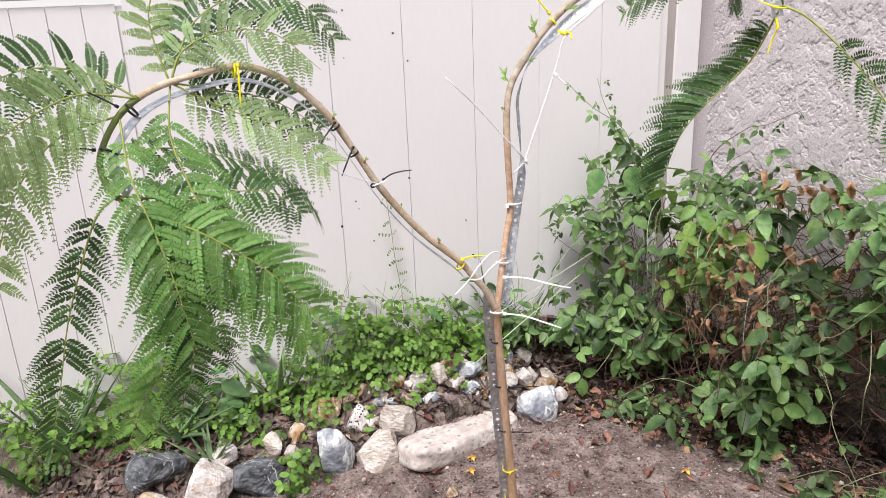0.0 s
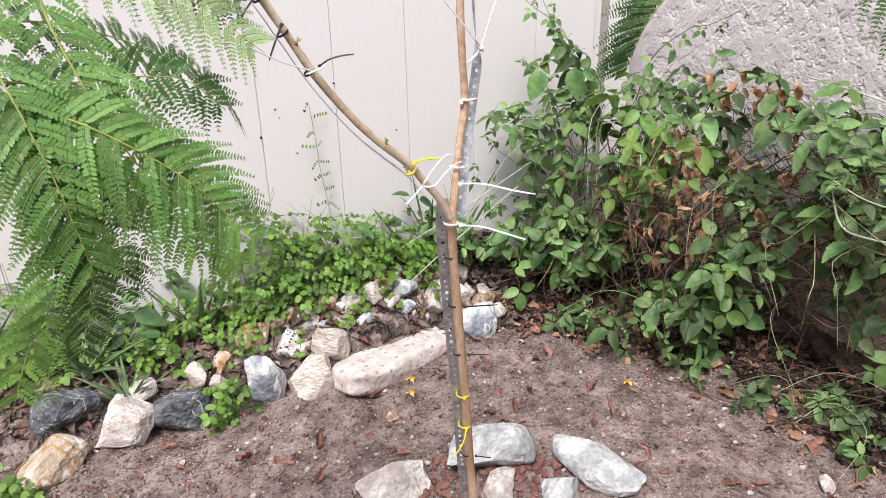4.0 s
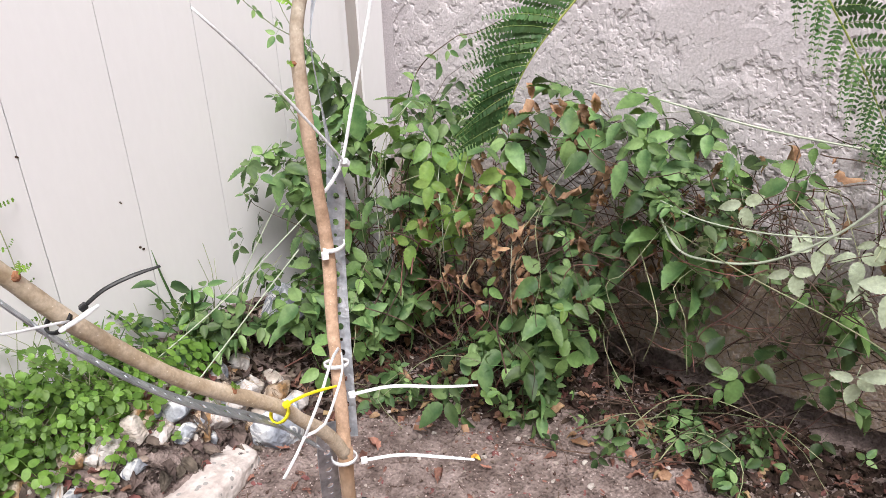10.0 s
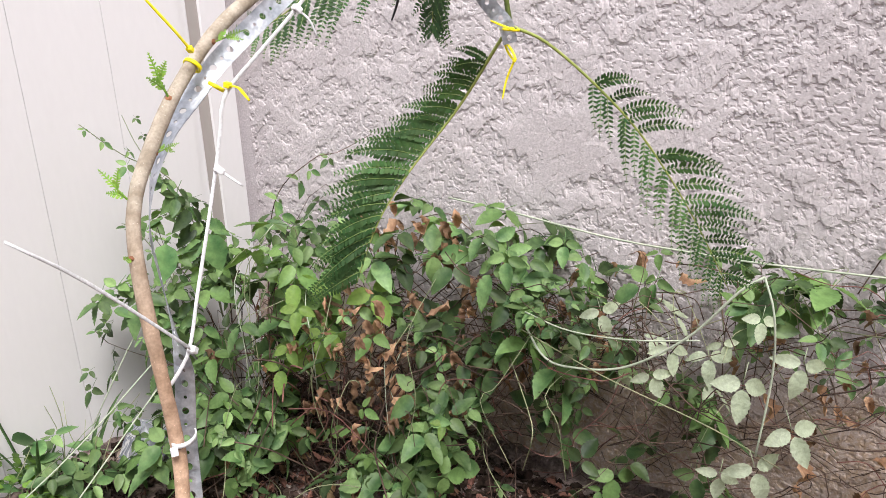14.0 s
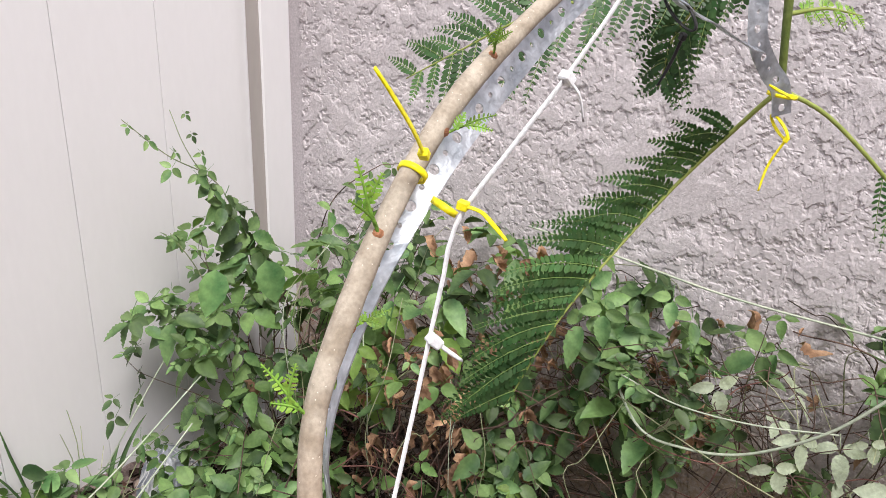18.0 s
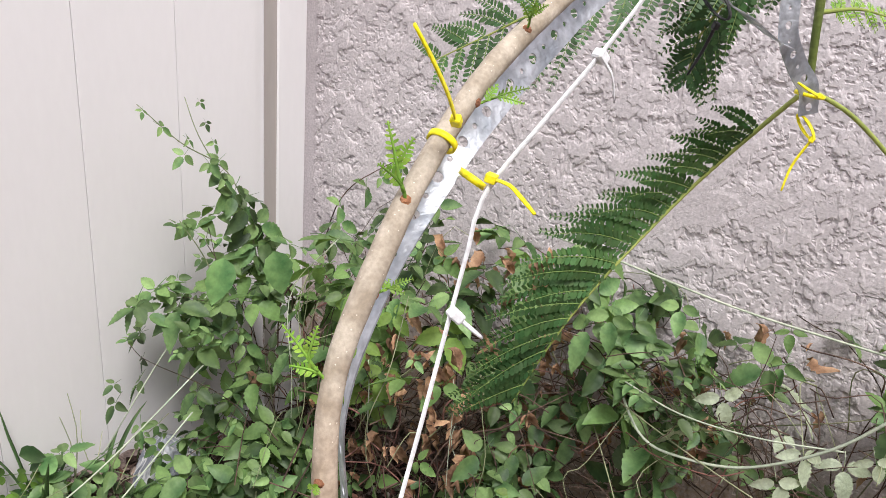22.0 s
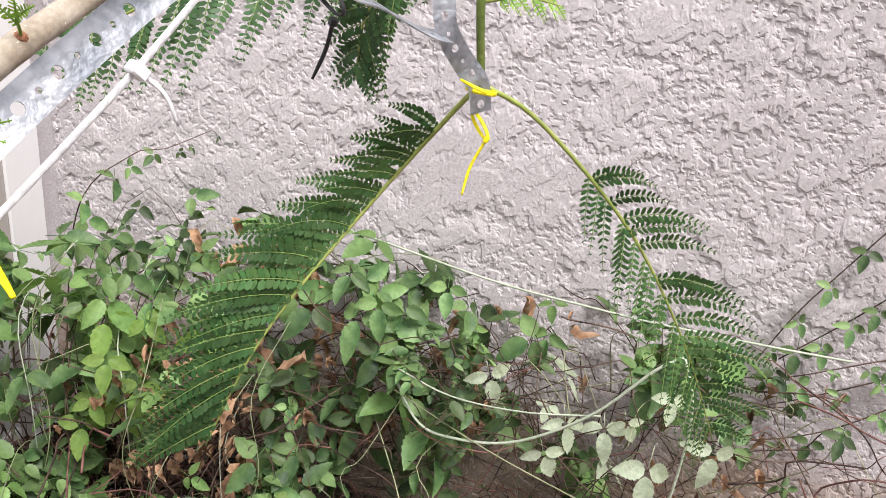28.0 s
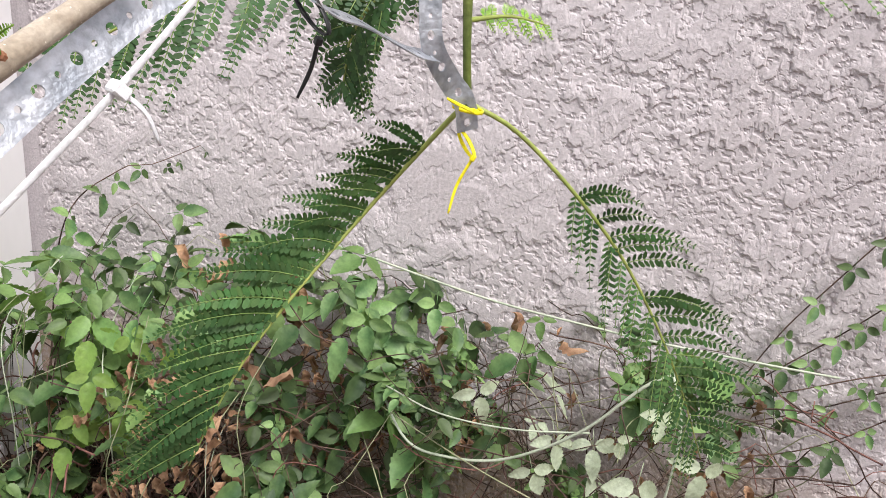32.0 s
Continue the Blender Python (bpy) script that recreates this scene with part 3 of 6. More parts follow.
RIGHT = [(0.727, 1.304, 0.935), (0.745, 1.325, 0.985), (0.765, 1.35, 1.045), (0.785, 1.37, 1.101), (0.784, 1.375, 1.184), (0.784, 1.38, 1.242), (0.790, 1.388, 1.297), (0.803, 1.394, 1.33), (0.821, 1.396, 1.357),
         (0.861, 1.397, 1.407), (0.917, 1.396, 1.456), (0.991, 1.392, 1.496), (1.08, 1.375, 1.545), (1.17, 1.345, 1.595), (1.235, 1.32, 1.615), (1.268, 1.303, 1.59), (1.272, 1.293, 1.53), (1.275, 1.288, 1.48), (1.282, 1.284, 1.438)]
tree = thing("sapling", (0.815, 1.365, 0.0), "young feathery-leaved sapling trained over wire straps into two arches", "sapling")
rng = random.Random(5)
pts = spline(TRUNK, 40)
part("trunk", *tube(pts, lambda u: 0.0095 - 0.0018 * u + 0.0005 * math.sin(u * 25), 12, knots=0.035, rng=rng), BARK, tree, "smooth tan young bark")
left_pts, right_pts = spline(LEFT, 90), spline(RIGHT, 120)
lr = lambda u: 0.0063 - 0.0022 * u + 0.0003 * math.sin(u * 40)
rr = lambda u: 0.0062 - 0.0026 * smooth(0.45, 1.0, u) + 0.0003 * math.sin(u * 50)
cutA = 75
part("branch", *tube(left_pts[:cutA], lambda u: lr(u * cutA / 90), 12, knots=0.04, rng=rng), BARK_GREY, tree, "brown branch bent into an arch")
part("branch_tip", *tube(left_pts[cutA - 1:], lambda u: lr((cutA + u * (90 - cutA)) / 90), 10), GREEN_STEM, tree, "soft green hooked branch tip")
cutB = 92
part("branch", *tube(right_pts[:cutB], lambda u: rr(u * cutB / 120), 14, knots=0.03, rng=rng), BARK_ARCH, tree, "tan branch turning speckled grey along its arch")
part("branch_tip", *tube(right_pts[cutB - 1:], lambda u: rr((cutB + u * (120 - cutB)) / 120), 10), GREEN_STEM, tree, "green hanging branch tip")


def at_len(points, target):
    return min(range(len(points)), key=lambda i: (points[i] - Vector(target)).length)


def leaflet_pinna(points, count, size, hint, verts, faces, rng, fold=0.0, thin=1.0):
    """A feather of paired small oblong leaflets on a thin rib, with a soft arch."""
    fr = frames(points, hint)
    n = len(points)
    for k in range(count):
        u = (k + 0.5) / count
        i = min(n - 2, int(u * (n - 1)))
        p = points[i].lerp(points[i + 1], u * (n - 1) - i)
        t, s, nn = fr[i]
        grow = size * (0.55 + 0.45 * math.sin(math.pi * min(1, u * 1.15 + 0.12))) * (1 - 0.45 * max(0, u - 0.75) / 0.25)
        for side in (1, -1):
            d = (s * side * 0.9 + t * (0.38 + rng.uniform(-0.12, 0.12)) + nn * (fold + rng.uniform(-0.15, 0.15))).normalized()
            w = t * grow * 0.19 * thin * rng.uniform(0.8, 1.15)
            base = len(verts)
            q = p + t * rng.uniform(-0.0004, 0.0004)
            verts += [q, q + d * grow * 0.3 - w, q + d * grow * 0.8 - w * 0.8, q + d * grow, q + d * grow * 0.78 + w * 0.9, q + d * grow * 0.28 + w]
            faces.append(tuple(base + j for j in range(6)))


def frond(rachis, pairs, reach, hint, seed, material=None, start=0.16, size=0.0095, droop=0.25, lean=(0.4, 0.6), label="", count=16, grown=None, fat=0.0024, sides=None, thick=1.1, missing=0.04, second=(1.0, 0.0)):
    """A twice-feathered leaf: rachis with pinnae in pairs, each a mesh of its own. grown: how long the pinnae are at the foot, the middle and the tip; second: length and forward lean of the other row."""
    rg = random.Random(seed)
    pts = spline(rachis, 40)
    fr = frames(pts, hint)
    stalk = part("frond", *tube(pts, lambda u: fat * (1 - 0.75 * u), 6), RACHIS, tree, label)
    shape = grown or (0.75, 1.0, 0.42)
    for k in range(pairs):
        w = (k + 0.3) / pairs
        for side in (1, -1):
            u = start + (0.985 - start) * w + rg.uniform(-0.3, 0.3) / pairs
            i = min(38, max(0, int(u * 39)))
            p = pts[i].lerp(pts[i + 1], min(1, max(0, u * 39 - i)))
            t, s, nn = fr[i]
            if rg.random() < missing:
                continue
            ln = reach * float(np.interp(w, (0, 0.12, 0.5, 0.85, 1.0), (shape[0] * 0.8, shape[0], shape[1], 0.5 * (shape[1] + shape[2]), shape[2])))
            l2 = ln * rg.uniform(0.82, 1.1) * (second[0] if side < 0 else 1)
            out = (Vector(sides[0 if side > 0 else 1]) - t * Vector(sides[0 if side > 0 else 1]).dot(t)).normalized() if sides else s * side
            forward = lean[0] + (lean[1] - lean[0]) * w + (second[1] if side < 0 else 0)
            d = (out + t * (forward + rg.uniform(-0.07, 0.07)) + nn * rg.uniform(-0.1, 0.14)).normalized()
            bow = rg.uniform(-0.06, 0.12)
            roll = nn + s * rg.uniform(-0.35, 0.35)
            curl = d.cross(nn) * rg.uniform(-0.08, 0.08)
            path = []
            for j in range(8):
                a = j / 7
                path.append(p + d * l2 * a + (Vector((0, 0, -1)) * (droop + bow) + t * 0.14 + curl) * l2 * a * a)
            v, f = tube(path, lambda a: 0.0006 * (1 - 0.6 * a), 4)
            rib = len(f)
            leaflet_pinna(path, max(6, int(count * (0.3 + 0.7 * l2 / reach))), size * (0.55 + 0.45 * min(1, l2 / reach)), roll, v, f, rg, fold=0.12, thin=thick)
            pinna = part("pinna", v, f, (material or LEAFLET, PINNA_RIB), stalk)
            pinna.data.polygons.foreach_set("material_index", [1 if q < rib else 0 for q in range(len(f))])
    return stalk


# fronds of the hooked tip
N0, N1, N2, N3, N4 = (0.232, 1.231, 1.378), (0.190, 1.21, 1.363), (0.165, 1.2, 1.344), (0.138, 1.18, 1.295), (0.15, 1.152, 1.25)
TOWARD = (0.1, -0.8, 0.5)
# pale tone paints skylight on upper and left fronds, dark tone shades those behind
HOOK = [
    ([N0, (0.22, 1.24, 1.429), (0.219, 1.25, 1.472), (0.242, 1.26, 1.52), (0.27, 1.27, 1.56)], 0.06, (0.6, -0.8, 0.1), LEAFLET_SKYLIT),
    ([N0, (0.254, 1.24, 1.418), (0.307, 1.25, 1.44), (0.378, 1.25, 1.433), (0.438, 1.25, 1.381)], 0.062, (-0.1, -0.9, 0.3), LEAFLET_SKYLIT),
    ([N0, (0.271, 1.26, 1.451), (0.334, 1.28, 1.484), (0.415, 1.29, 1.478), (0.476, 1.30, 1.415)], 0.068, (-0.1, -0.9, 0.3), LEAFLET_SHADED),
    ([N0, (0.293, 1.23, 1.342), (0.367, 1.22, 1.304), (0.443, 1.21, 1.239)], 0.062, (0.0, -0.8, 0.6), LEAFLET_SKYLIT),
    ([N0, (0.30, 1.27, 1.36), (0.375, 1.30, 1.335), (0.45, 1.33, 1.28)], 0.066, (0.2, -0.9, 0.3), LEAFLET_SHADED),
    ([N1, (0.127, 1.18, 1.375), (0.081, 1.12, 1.361), (0.038, 1.06, 1.333), (-0.03, 1.0, 1.28)], 0.092, (0.1, -1.0, 0.3), LEAFLET_SKYLIT),
    ([N1, (0.14, 1.22, 1.395), (0.09, 1.21, 1.408), (0.041, 1.2, 1.400), (-0.03, 1.19, 1.36)], 0.075, (0.1, -0.9, 0.2), LEAFLET_SHADED),
    ([N2, (0.10, 1.16, 1.329), (0.06, 1.10, 1.291), (0.031, 1.07, 1.228), (0.02, 1.06, 1.168)], 0.05, (0.2, -1.0, 0.2), LEAFLET_SKYLIT),
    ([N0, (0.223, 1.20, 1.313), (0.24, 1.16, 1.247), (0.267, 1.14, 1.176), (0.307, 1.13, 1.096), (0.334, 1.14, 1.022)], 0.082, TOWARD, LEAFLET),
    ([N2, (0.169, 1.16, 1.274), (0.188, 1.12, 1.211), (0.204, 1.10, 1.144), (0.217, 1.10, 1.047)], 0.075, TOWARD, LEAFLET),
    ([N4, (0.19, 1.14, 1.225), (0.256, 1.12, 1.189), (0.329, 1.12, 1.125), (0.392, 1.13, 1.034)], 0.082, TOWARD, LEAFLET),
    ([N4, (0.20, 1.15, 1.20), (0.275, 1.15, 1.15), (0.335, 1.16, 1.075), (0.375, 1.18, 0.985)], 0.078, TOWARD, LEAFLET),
    ([N4, (0.122, 1.15, 1.226), (0.092, 1.15, 1.16), (0.062, 1.16, 1.083), (0.032, 1.18, 0.982), (0.00, 1.20, 0.880)], 0.05, (0.4, -0.9, 0.2), LEAFLET_SHADED),
    ([N4, (0.179, 1.13, 1.191), (0.20, 1.11, 1.13), (0.215, 1.11, 1.06), (0.20, 1.13, 0.99), (0.18, 1.15, 0.93)], 0.06, TOWARD, LEAFLET_SHADED),
    ([N4, (0.19, 1.17, 1.191), (0.229, 1.18, 1.113), (0.244, 1.19, 1.033), (0.243, 1.20, 0.966)], 0.06, TOWARD, LEAFLET_SHADED),
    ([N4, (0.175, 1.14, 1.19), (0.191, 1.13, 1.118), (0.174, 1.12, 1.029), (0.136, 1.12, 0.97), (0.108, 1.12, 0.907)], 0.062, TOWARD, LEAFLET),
    ([N4, (0.22, 1.17, 1.235), (0.306, 1.2, 1.228), (0.352, 1.2, 1.217), (0.388, 1.2, 1.179)], 0.052, (0.1, -0.9, 0.3), LEAFLET_SHADED),
    ([N3, (0.22, 1.30, 1.28), (0.33, 1.45, 1.22), (0.42, 1.55, 1.15), (0.47, 1.62, 1.06)], 0.07, (0.4, -0.7, 0.6), LEAFLET_SHADED),
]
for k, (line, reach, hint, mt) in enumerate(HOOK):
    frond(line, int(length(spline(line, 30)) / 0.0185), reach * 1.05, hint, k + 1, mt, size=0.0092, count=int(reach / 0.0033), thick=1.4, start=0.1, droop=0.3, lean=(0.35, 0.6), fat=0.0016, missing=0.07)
# fronds of the hanging tip
R0 = (1.282, 1.284, 1.438)
# most of these take the dark tone, with shade in its colour
frond([R0, (1.286, 1.305, 1.412), (1.288, 1.362, 1.333), (1.228, 1.408, 1.25), (1.195, 1.438, 1.185), (1.185, 1.475, 1.09)], 25, 0.1, (-0.75, -0.55, 0.15), 21, LEAFLET_SHADED, start=0.13, size=0.0108, count=20, thick=1.5, label="long dark drooping frond", lean=(-0.1, 1.0), droop=0.15, grown=(0.62, 0.95, 0.75), sides=((-0.24, 0.60, 0.74), (-0.62, 0.55, 0.25)))
frond([R0, (1.304, 1.242, 1.415), (1.335, 1.18, 1.355), (1.367, 1.13, 1.29), (1.402, 1.072, 1.19), (1.447, 1.022, 1.075)], 20, 0.086, (-0.9, -0.1, 0.4), 22, LEAFLET_SHADED, start=0.24, size=0.0098, count=17, thick=1.3, second=(0.75, 0.7), label="long drooping frond seen from below", lean=(0.1, 0.35), droop=0.3, grown=(0.8, 1.0, 0.55), sides=((0.12, -0.92, 0.42), (-0.35, 0.12, -0.95)))
frond([(1.272, 1.293, 1.53), (1.23, 1.37, 1.525), (1.17, 1.47, 1.49), (1.145, 1.53, 1.455), (1.132, 1.575, 1.428)], 19, 0.066, (-0.6, -0.6, 0.5), 23, LEAFLET_SHADED, size=0.009, count=16, thick=1.4, droop=0.12, label="frond held behind the arch")
frond([(1.272, 1.293, 1.53), (1.245, 1.345, 1.513), (1.25, 1.372, 1.48), (1.258, 1.38, 1.453), (1.262, 1.384, 1.428)], 16, 0.042, (-0.8, -0.5, 0.3), 24, LEAFLET_SHADED, size=0.009, count=11, thick=1.7, start=0.2, lean=(0.5, 0.8), label="small dense curled frond")
frond([(1.272, 1.293, 1.545), (1.36, 1.19, 1.578), (1.45, 1.06, 1.59), (1.54, 0.93, 1.575), (1.60, 0.83, 1.53)], 24, 0.08, (-0.4, -0.2, 0.9), 25, LEAFLET, size=0.0095, count=19, thick=1.4, label="bright frond reaching over")
frond([(1.274, 1.29, 1.50), (1.31, 1.265, 1.505), (1.345, 1.24, 1.50)], 7, 0.018, (-0.7, -0.5, 0.5), 26, BUD, label="short young frond", size=0.006, count=7)


def sprout(at, out, size, seed):
    """A fresh shoot: leaf scar, forked stalk and small soft feathers of plump leaflets."""
    rg = random.Random(seed)
    at, out = Vector(at), Vector(out).normalized()
    core = min(left_pts + right_pts, key=lambda q: (q - at).length)
    side = ((at - core).normalized() + out * 0.3 + Vector((0, -0.3, 0))).normalized()
    at = core + side * 0.0058
    v, f = tube([at - side * 0.003, at, at + side * 0.0012], lambda u: 0.0034 * (1 - 0.6 * u * u), 9)
    bud = part("sprout", v, f, SCAR, tree, "fresh green shoot on a brown leaf scar")
    facing_way = Vector((-0.72, -0.56, 0.4))
    across = out.cross(facing_way).normalized()
    count = 5 if size > 0.035 else 3 if size > 0.013 else 2
    for k in range(count):
        turn = (k / max(1, count - 1) - 0.5) * 2
        d = (out * 0.8 + across * turn * rg.uniform(0.5, 0.85) + Vector((0, rg.uniform(-0.3, 0.1), 0.15))).normalized()
        ln = size * rg.uniform(0.7, 1.05) * (1 - 0.25 * abs(turn))
        foot = at + out * size * 0.12 * (k % 3)
        path = spline([foot, foot + out * ln * 0.35, foot + out * ln * 0.4 + d * ln * 0.35, foot + out * ln * 0.4 + d * ln * 0.9 - Vector((0, 0, 0.08)) * ln], 14)
        v, f = tube(path, lambda u: max(0.00055, size * 0.033) * (1 - 0.55 * u), 5)
        leaflet_pinna(path[4:], 8 if size > 0.013 else 5, max(0.0026, size * 0.14), facing_way + Vector((rg.uniform(-0.3, 0.3), rg.uniform(-0.3, 0.3), 0)), v, f, rg, fold=0.3, thin=1.15)
        part("leaf", v, f, BUD, bud)


for i, (at, out, size) in enumerate([((0.797, 1.396, 1.325), (-0.35, 0.45, 0.8), 0.03), ((0.843, 1.392, 1.405), (-0.2, 0.25, 0.95), 0.034), ((0.836, 1.390, 1.357), (0.9, -0.4, 0.3), 0.014),
                                     ((0.902, 1.388, 1.440), (0.8, -0.5, 0.3), 0.024), ((0.949, 1.39, 1.484), (-0.5, -0.4, 0.8), 0.022), ((0.776, 1.386, 1.28), (-1, -0.2, 0.2), 0.01),
                                     ((0.62, 1.285, 1.085), (0.1, -0.5, 1), 0.012), ((0.50, 1.27, 1.235), (0.5, -0.5, 0.9), 0.012), ((0.452, 1.258, 1.312), (0.5, -0.5, 0.9), 0.012), ((0.40, 1.25, 1.372), (0.2, -0.5, 0.9), 0.008)]):
    sprout(at, out, size, 40 + i)


# ---- perforated steel straps ----
def perforated(points, hint, label, width=0.019, thick=0.0009, hints=None):
    """Plumber's strap: alternate large and small round holes, bent along a curve."""
    pts = [Vector(p) for p in points]
    total = length(spline(pts, 60))
    cells = max(2, int(total / 0.0127))
    line = spline(pts, cells * 4 + 1)
    fr = frames(line, hint)
    if hints:
        run = np.r_[0, np.cumsum([(b - a).length for a, b in zip(pts, pts[1:])])]
        turn = np.array(hints, float)
        hs = [Vector([np.interp(run[-1] * i / (len(line) - 1), run, turn[:, c]) for c in range(3)]) for i in range(len(line))]
        fr = []
        for i, (t, s, nn) in enumerate(frames(line, hint)):
            u = (hs[i] - t * hs[i].dot(t)).normalized()
            fr.append((t, t.cross(u).normalized(), u))
    v, f = [], []

    def place(u, w, side):
        u = min(max(u, 0), cells * 4)
        i = min(int(u), cells * 4 - 1)
        p = line[i].lerp(line[i + 1], u - i)
        t, s, nn = fr[i]
        return p + s * w + nn * side * thick / 2

    ring = 12
    for c in range(cells):
        r = 0.0033 if c % 2 == 0 else 0.0017
        base = len(v)
        for side in (1, -1):
            for k in range(ring):
                a = 2 * math.pi * (k + 0.5) / ring
                x, y = math.cos(a), math.sin(a)
                m = max(abs(x), abs(y))
                v.append(place(c * 4 + 2 + 2 * x / m, width / 2 * y / m, side))
            for k in range(ring):
                a = 2 * math.pi * (k + 0.5) / ring
                v.append(place(c * 4 + 2 + math.cos(a) * r / 0.0127 * 4, math.sin(a) * r, side))
        for k in range(ring):
            j = (k + 1) % ring
            o1, i1, o2, i2 = base, base + ring, base + 2 * ring, base + 3 * ring
            f += [(o1 + k, o1 + j, i1 + j, i1 + k), (o2 + j, o2 + k, i2 + k, i2 + j), (i1 + k, i1 + j, i2 + j, i2 + k), (o1 + j, o1 + k, o2 + k, o2 + j)]
    bm = bmesh.new()
    made = [bm.verts.new(q) for q in v]
    for t in f:
        bm.faces.new([made[i] for i in t])
    bmesh.ops.remove_doubles(bm, verts=bm.verts[:], dist=2e-5)
    bm.verts.index_update()
    v, f = [q.co.copy() for q in bm.verts], [tuple(q.index for q in t.verts) for t in bm.faces]
    bm.free()
    return solid("metal_strap", v, f, STEEL, label, "metal strap", "steel training straps", smooth=False)


perforated([Vector(p) + Vector((-0.012, 0.012, 0)) for p in TRUNK[1:]] + [(0.72, 1.318, 0.97)], (-0.35, -0.9, 0.1), "perforated galvanised steel strap along the lower trunk")
perforated([(0.750, 1.325, 0.93), (0.778, 1.355, 1.02), (0.803, 1.380, 1.10), (0.816, 1.386, 1.16), (0.816, 1.390, 1.20), (0.815, 1.395, 1.245), (0.814, 1.399, 1.290), (0.820, 1.400, 1.318), (0.830, 1.400, 1.343), (0.849, 1.401, 1.370),
            (0.880, 1.403, 1.396), (0.912, 1.401, 1.423), (0.951, 1.399, 1.448), (0.992, 1.396, 1.473), (1.04, 1.392, 1.50), (1.11, 1.375, 1.537), (1.18, 1.345, 1.565)], (-0.95, -0.12, 0.1), "bent perforated steel strap under the arching branch",
           hints=[(-0.75, -0.6, 0.1), (-0.75, -0.6, 0.1), (-0.8, -0.5, 0.1), (-0.85, -0.4, 0.1), (-0.85, 0.45, 0), (-0.78, 0.62, 0), (-0.76, 0.65, 0), (-0.78, 0.55, 0.15), (-0.82, 0.3, 0.3), (-0.8, 0.0, 0.4), (-0.7, -0.35, 0.42), (-0.58, -0.62, 0.40), (-0.4, -0.85, 0.32), (-0.4, -0.85, 0.32), (-0.42, -0.82, 0.34), (-0.45, -0.8, 0.36), (-0.45, -0.8, 0.36)])
perforated([Vector(p) + Vector((-0.006, 0.004, -0.014)) for p in LEFT[1:8]] + [Vector((0.39, 1.256, 1.347)), Vector((0.33, 1.247, 1.374)), Vector((0.265, 1.238, 1.368)), Vector((0.215, 1.222, 1.355)), Vector((0.178, 1.203, 1.332)), Vector((0.153, 1.183, 1.297)), Vector((0.153, 1.168, 1.27)), Vector((0.166, 1.152, 1.252))],
           (-0.7, 0.1, -0.7), "perforated steel strap hugging the underside of the hooked arch")
perforated([(1.235, 1.318, 1.60), (1.237, 1.312, 1.55), (1.235, 1.306, 1.50), (1.238, 1.302, 1.478), (1.256, 1.292, 1.455), (1.266, 1.282, 1.44), (1.27, 1.278, 1.418)], (-0.62, -0.75, 0.15), "short perforated steel strap with a bent end at the hanging tip")
perforated([(1.10, 1.335, 1.512), (1.125, 1.332, 1.503), (1.155, 1.325, 1.497), (1.185, 1.315, 1.486), (1.21, 1.308, 1.478), (1.238, 1.304, 1.474)], (-0.2, -0.3, 0.9), "crumpled steel strap bridging to the hanging tip")


# ---- cable ties ----
def cable_tie(points, at, axis, radius, material, colour, group, width=0.0036, head=None, tail=None, face=(0, -1, 0.2)):
    """A nylon tie: a loop round what it holds, the square head and the loose tail."""
    at, axis = Vector(at), Vector(axis).normalized()
    tie = thing("cable_tie", at, "%s nylon cable tie %s" % (colour, points), "cable tie", group)
    a = axis.orthogonal().normalized()
    b = axis.cross(a)
    rx = radius if isinstance(radius, (tuple, list)) else (radius, radius)
    ring = [at + a * math.cos(k * math.pi / 10) * rx[0] + b * math.sin(k * math.pi / 10) * rx[1] for k in range(21)]
    v, f = [], []
    n = len(ring)
    for i, p in enumerate(ring):
        o = (p - at).normalized()
        for s, d in ((-0.5, -0.5), (0.5, -0.5), (0.5, 0.5), (-0.5, 0.5)):
            v.append(p + axis * s * width + o * d * 0.0013)
    for i in range(n - 1):
        for k in range(4):
            j = (k + 1) % 4
            f.append((i * 4 + k, i * 4 + j, i * 4 + 4 + j, i * 4 + 4 + k))
    part("loop", v, f, material, tie)
    hp = min(ring, key=lambda q: q.z) if head == "low" else Vector(head) if head else at + a * rx[0]
    hv, hf = box(-width * 0.85, -width * 0.75, -width * 0.7, width * 0.85, width * 0.75, width * 0.7, 0.0006)
    m = Matrix.Translation(hp) @ (Vector(tail[1] if tail else axis) - (hp if tail else Vector((0, 0, 0)))).to_track_quat("X", "Z").to_matrix().to_4x4()
    part("head", [m @ q for q in hv], hf, material, tie, smooth=False)
    if tail:
        part("tail", *band(spline([hp] + [Vector(q) for q in tail[1:]], 14), width * 0.9, 0.0012, face, taper=0.6), material, tie)
    return tie


def along(points, i):
    return (points[min(i + 1, len(points) - 1)] - points[max(i - 1, 0)]).normalized()


BT, YT, WT = "black cable ties", "yellow cable ties", "white cable ties"
for z, tail in ((0.866, (0.75, 1.29, 0.868)), (0.777, (0.80, 1.28, 0.775)), (0.673, (0.79, 1.29, 0.672)), (0.43, (0.80, 1.30, 0.43))):
    i = min(range(len(pts)), key=lambda k: abs(pts[k].z - z))
    cable_tie("round the trunk and its strap", pts[i] + Vector((-0.004, 0.004, 0)), along(pts, i), 0.0098, BLACK, "black", BT, 0.0028, pts[i] + Vector((0.008, -0.013, 0)), [pts[i], tail])
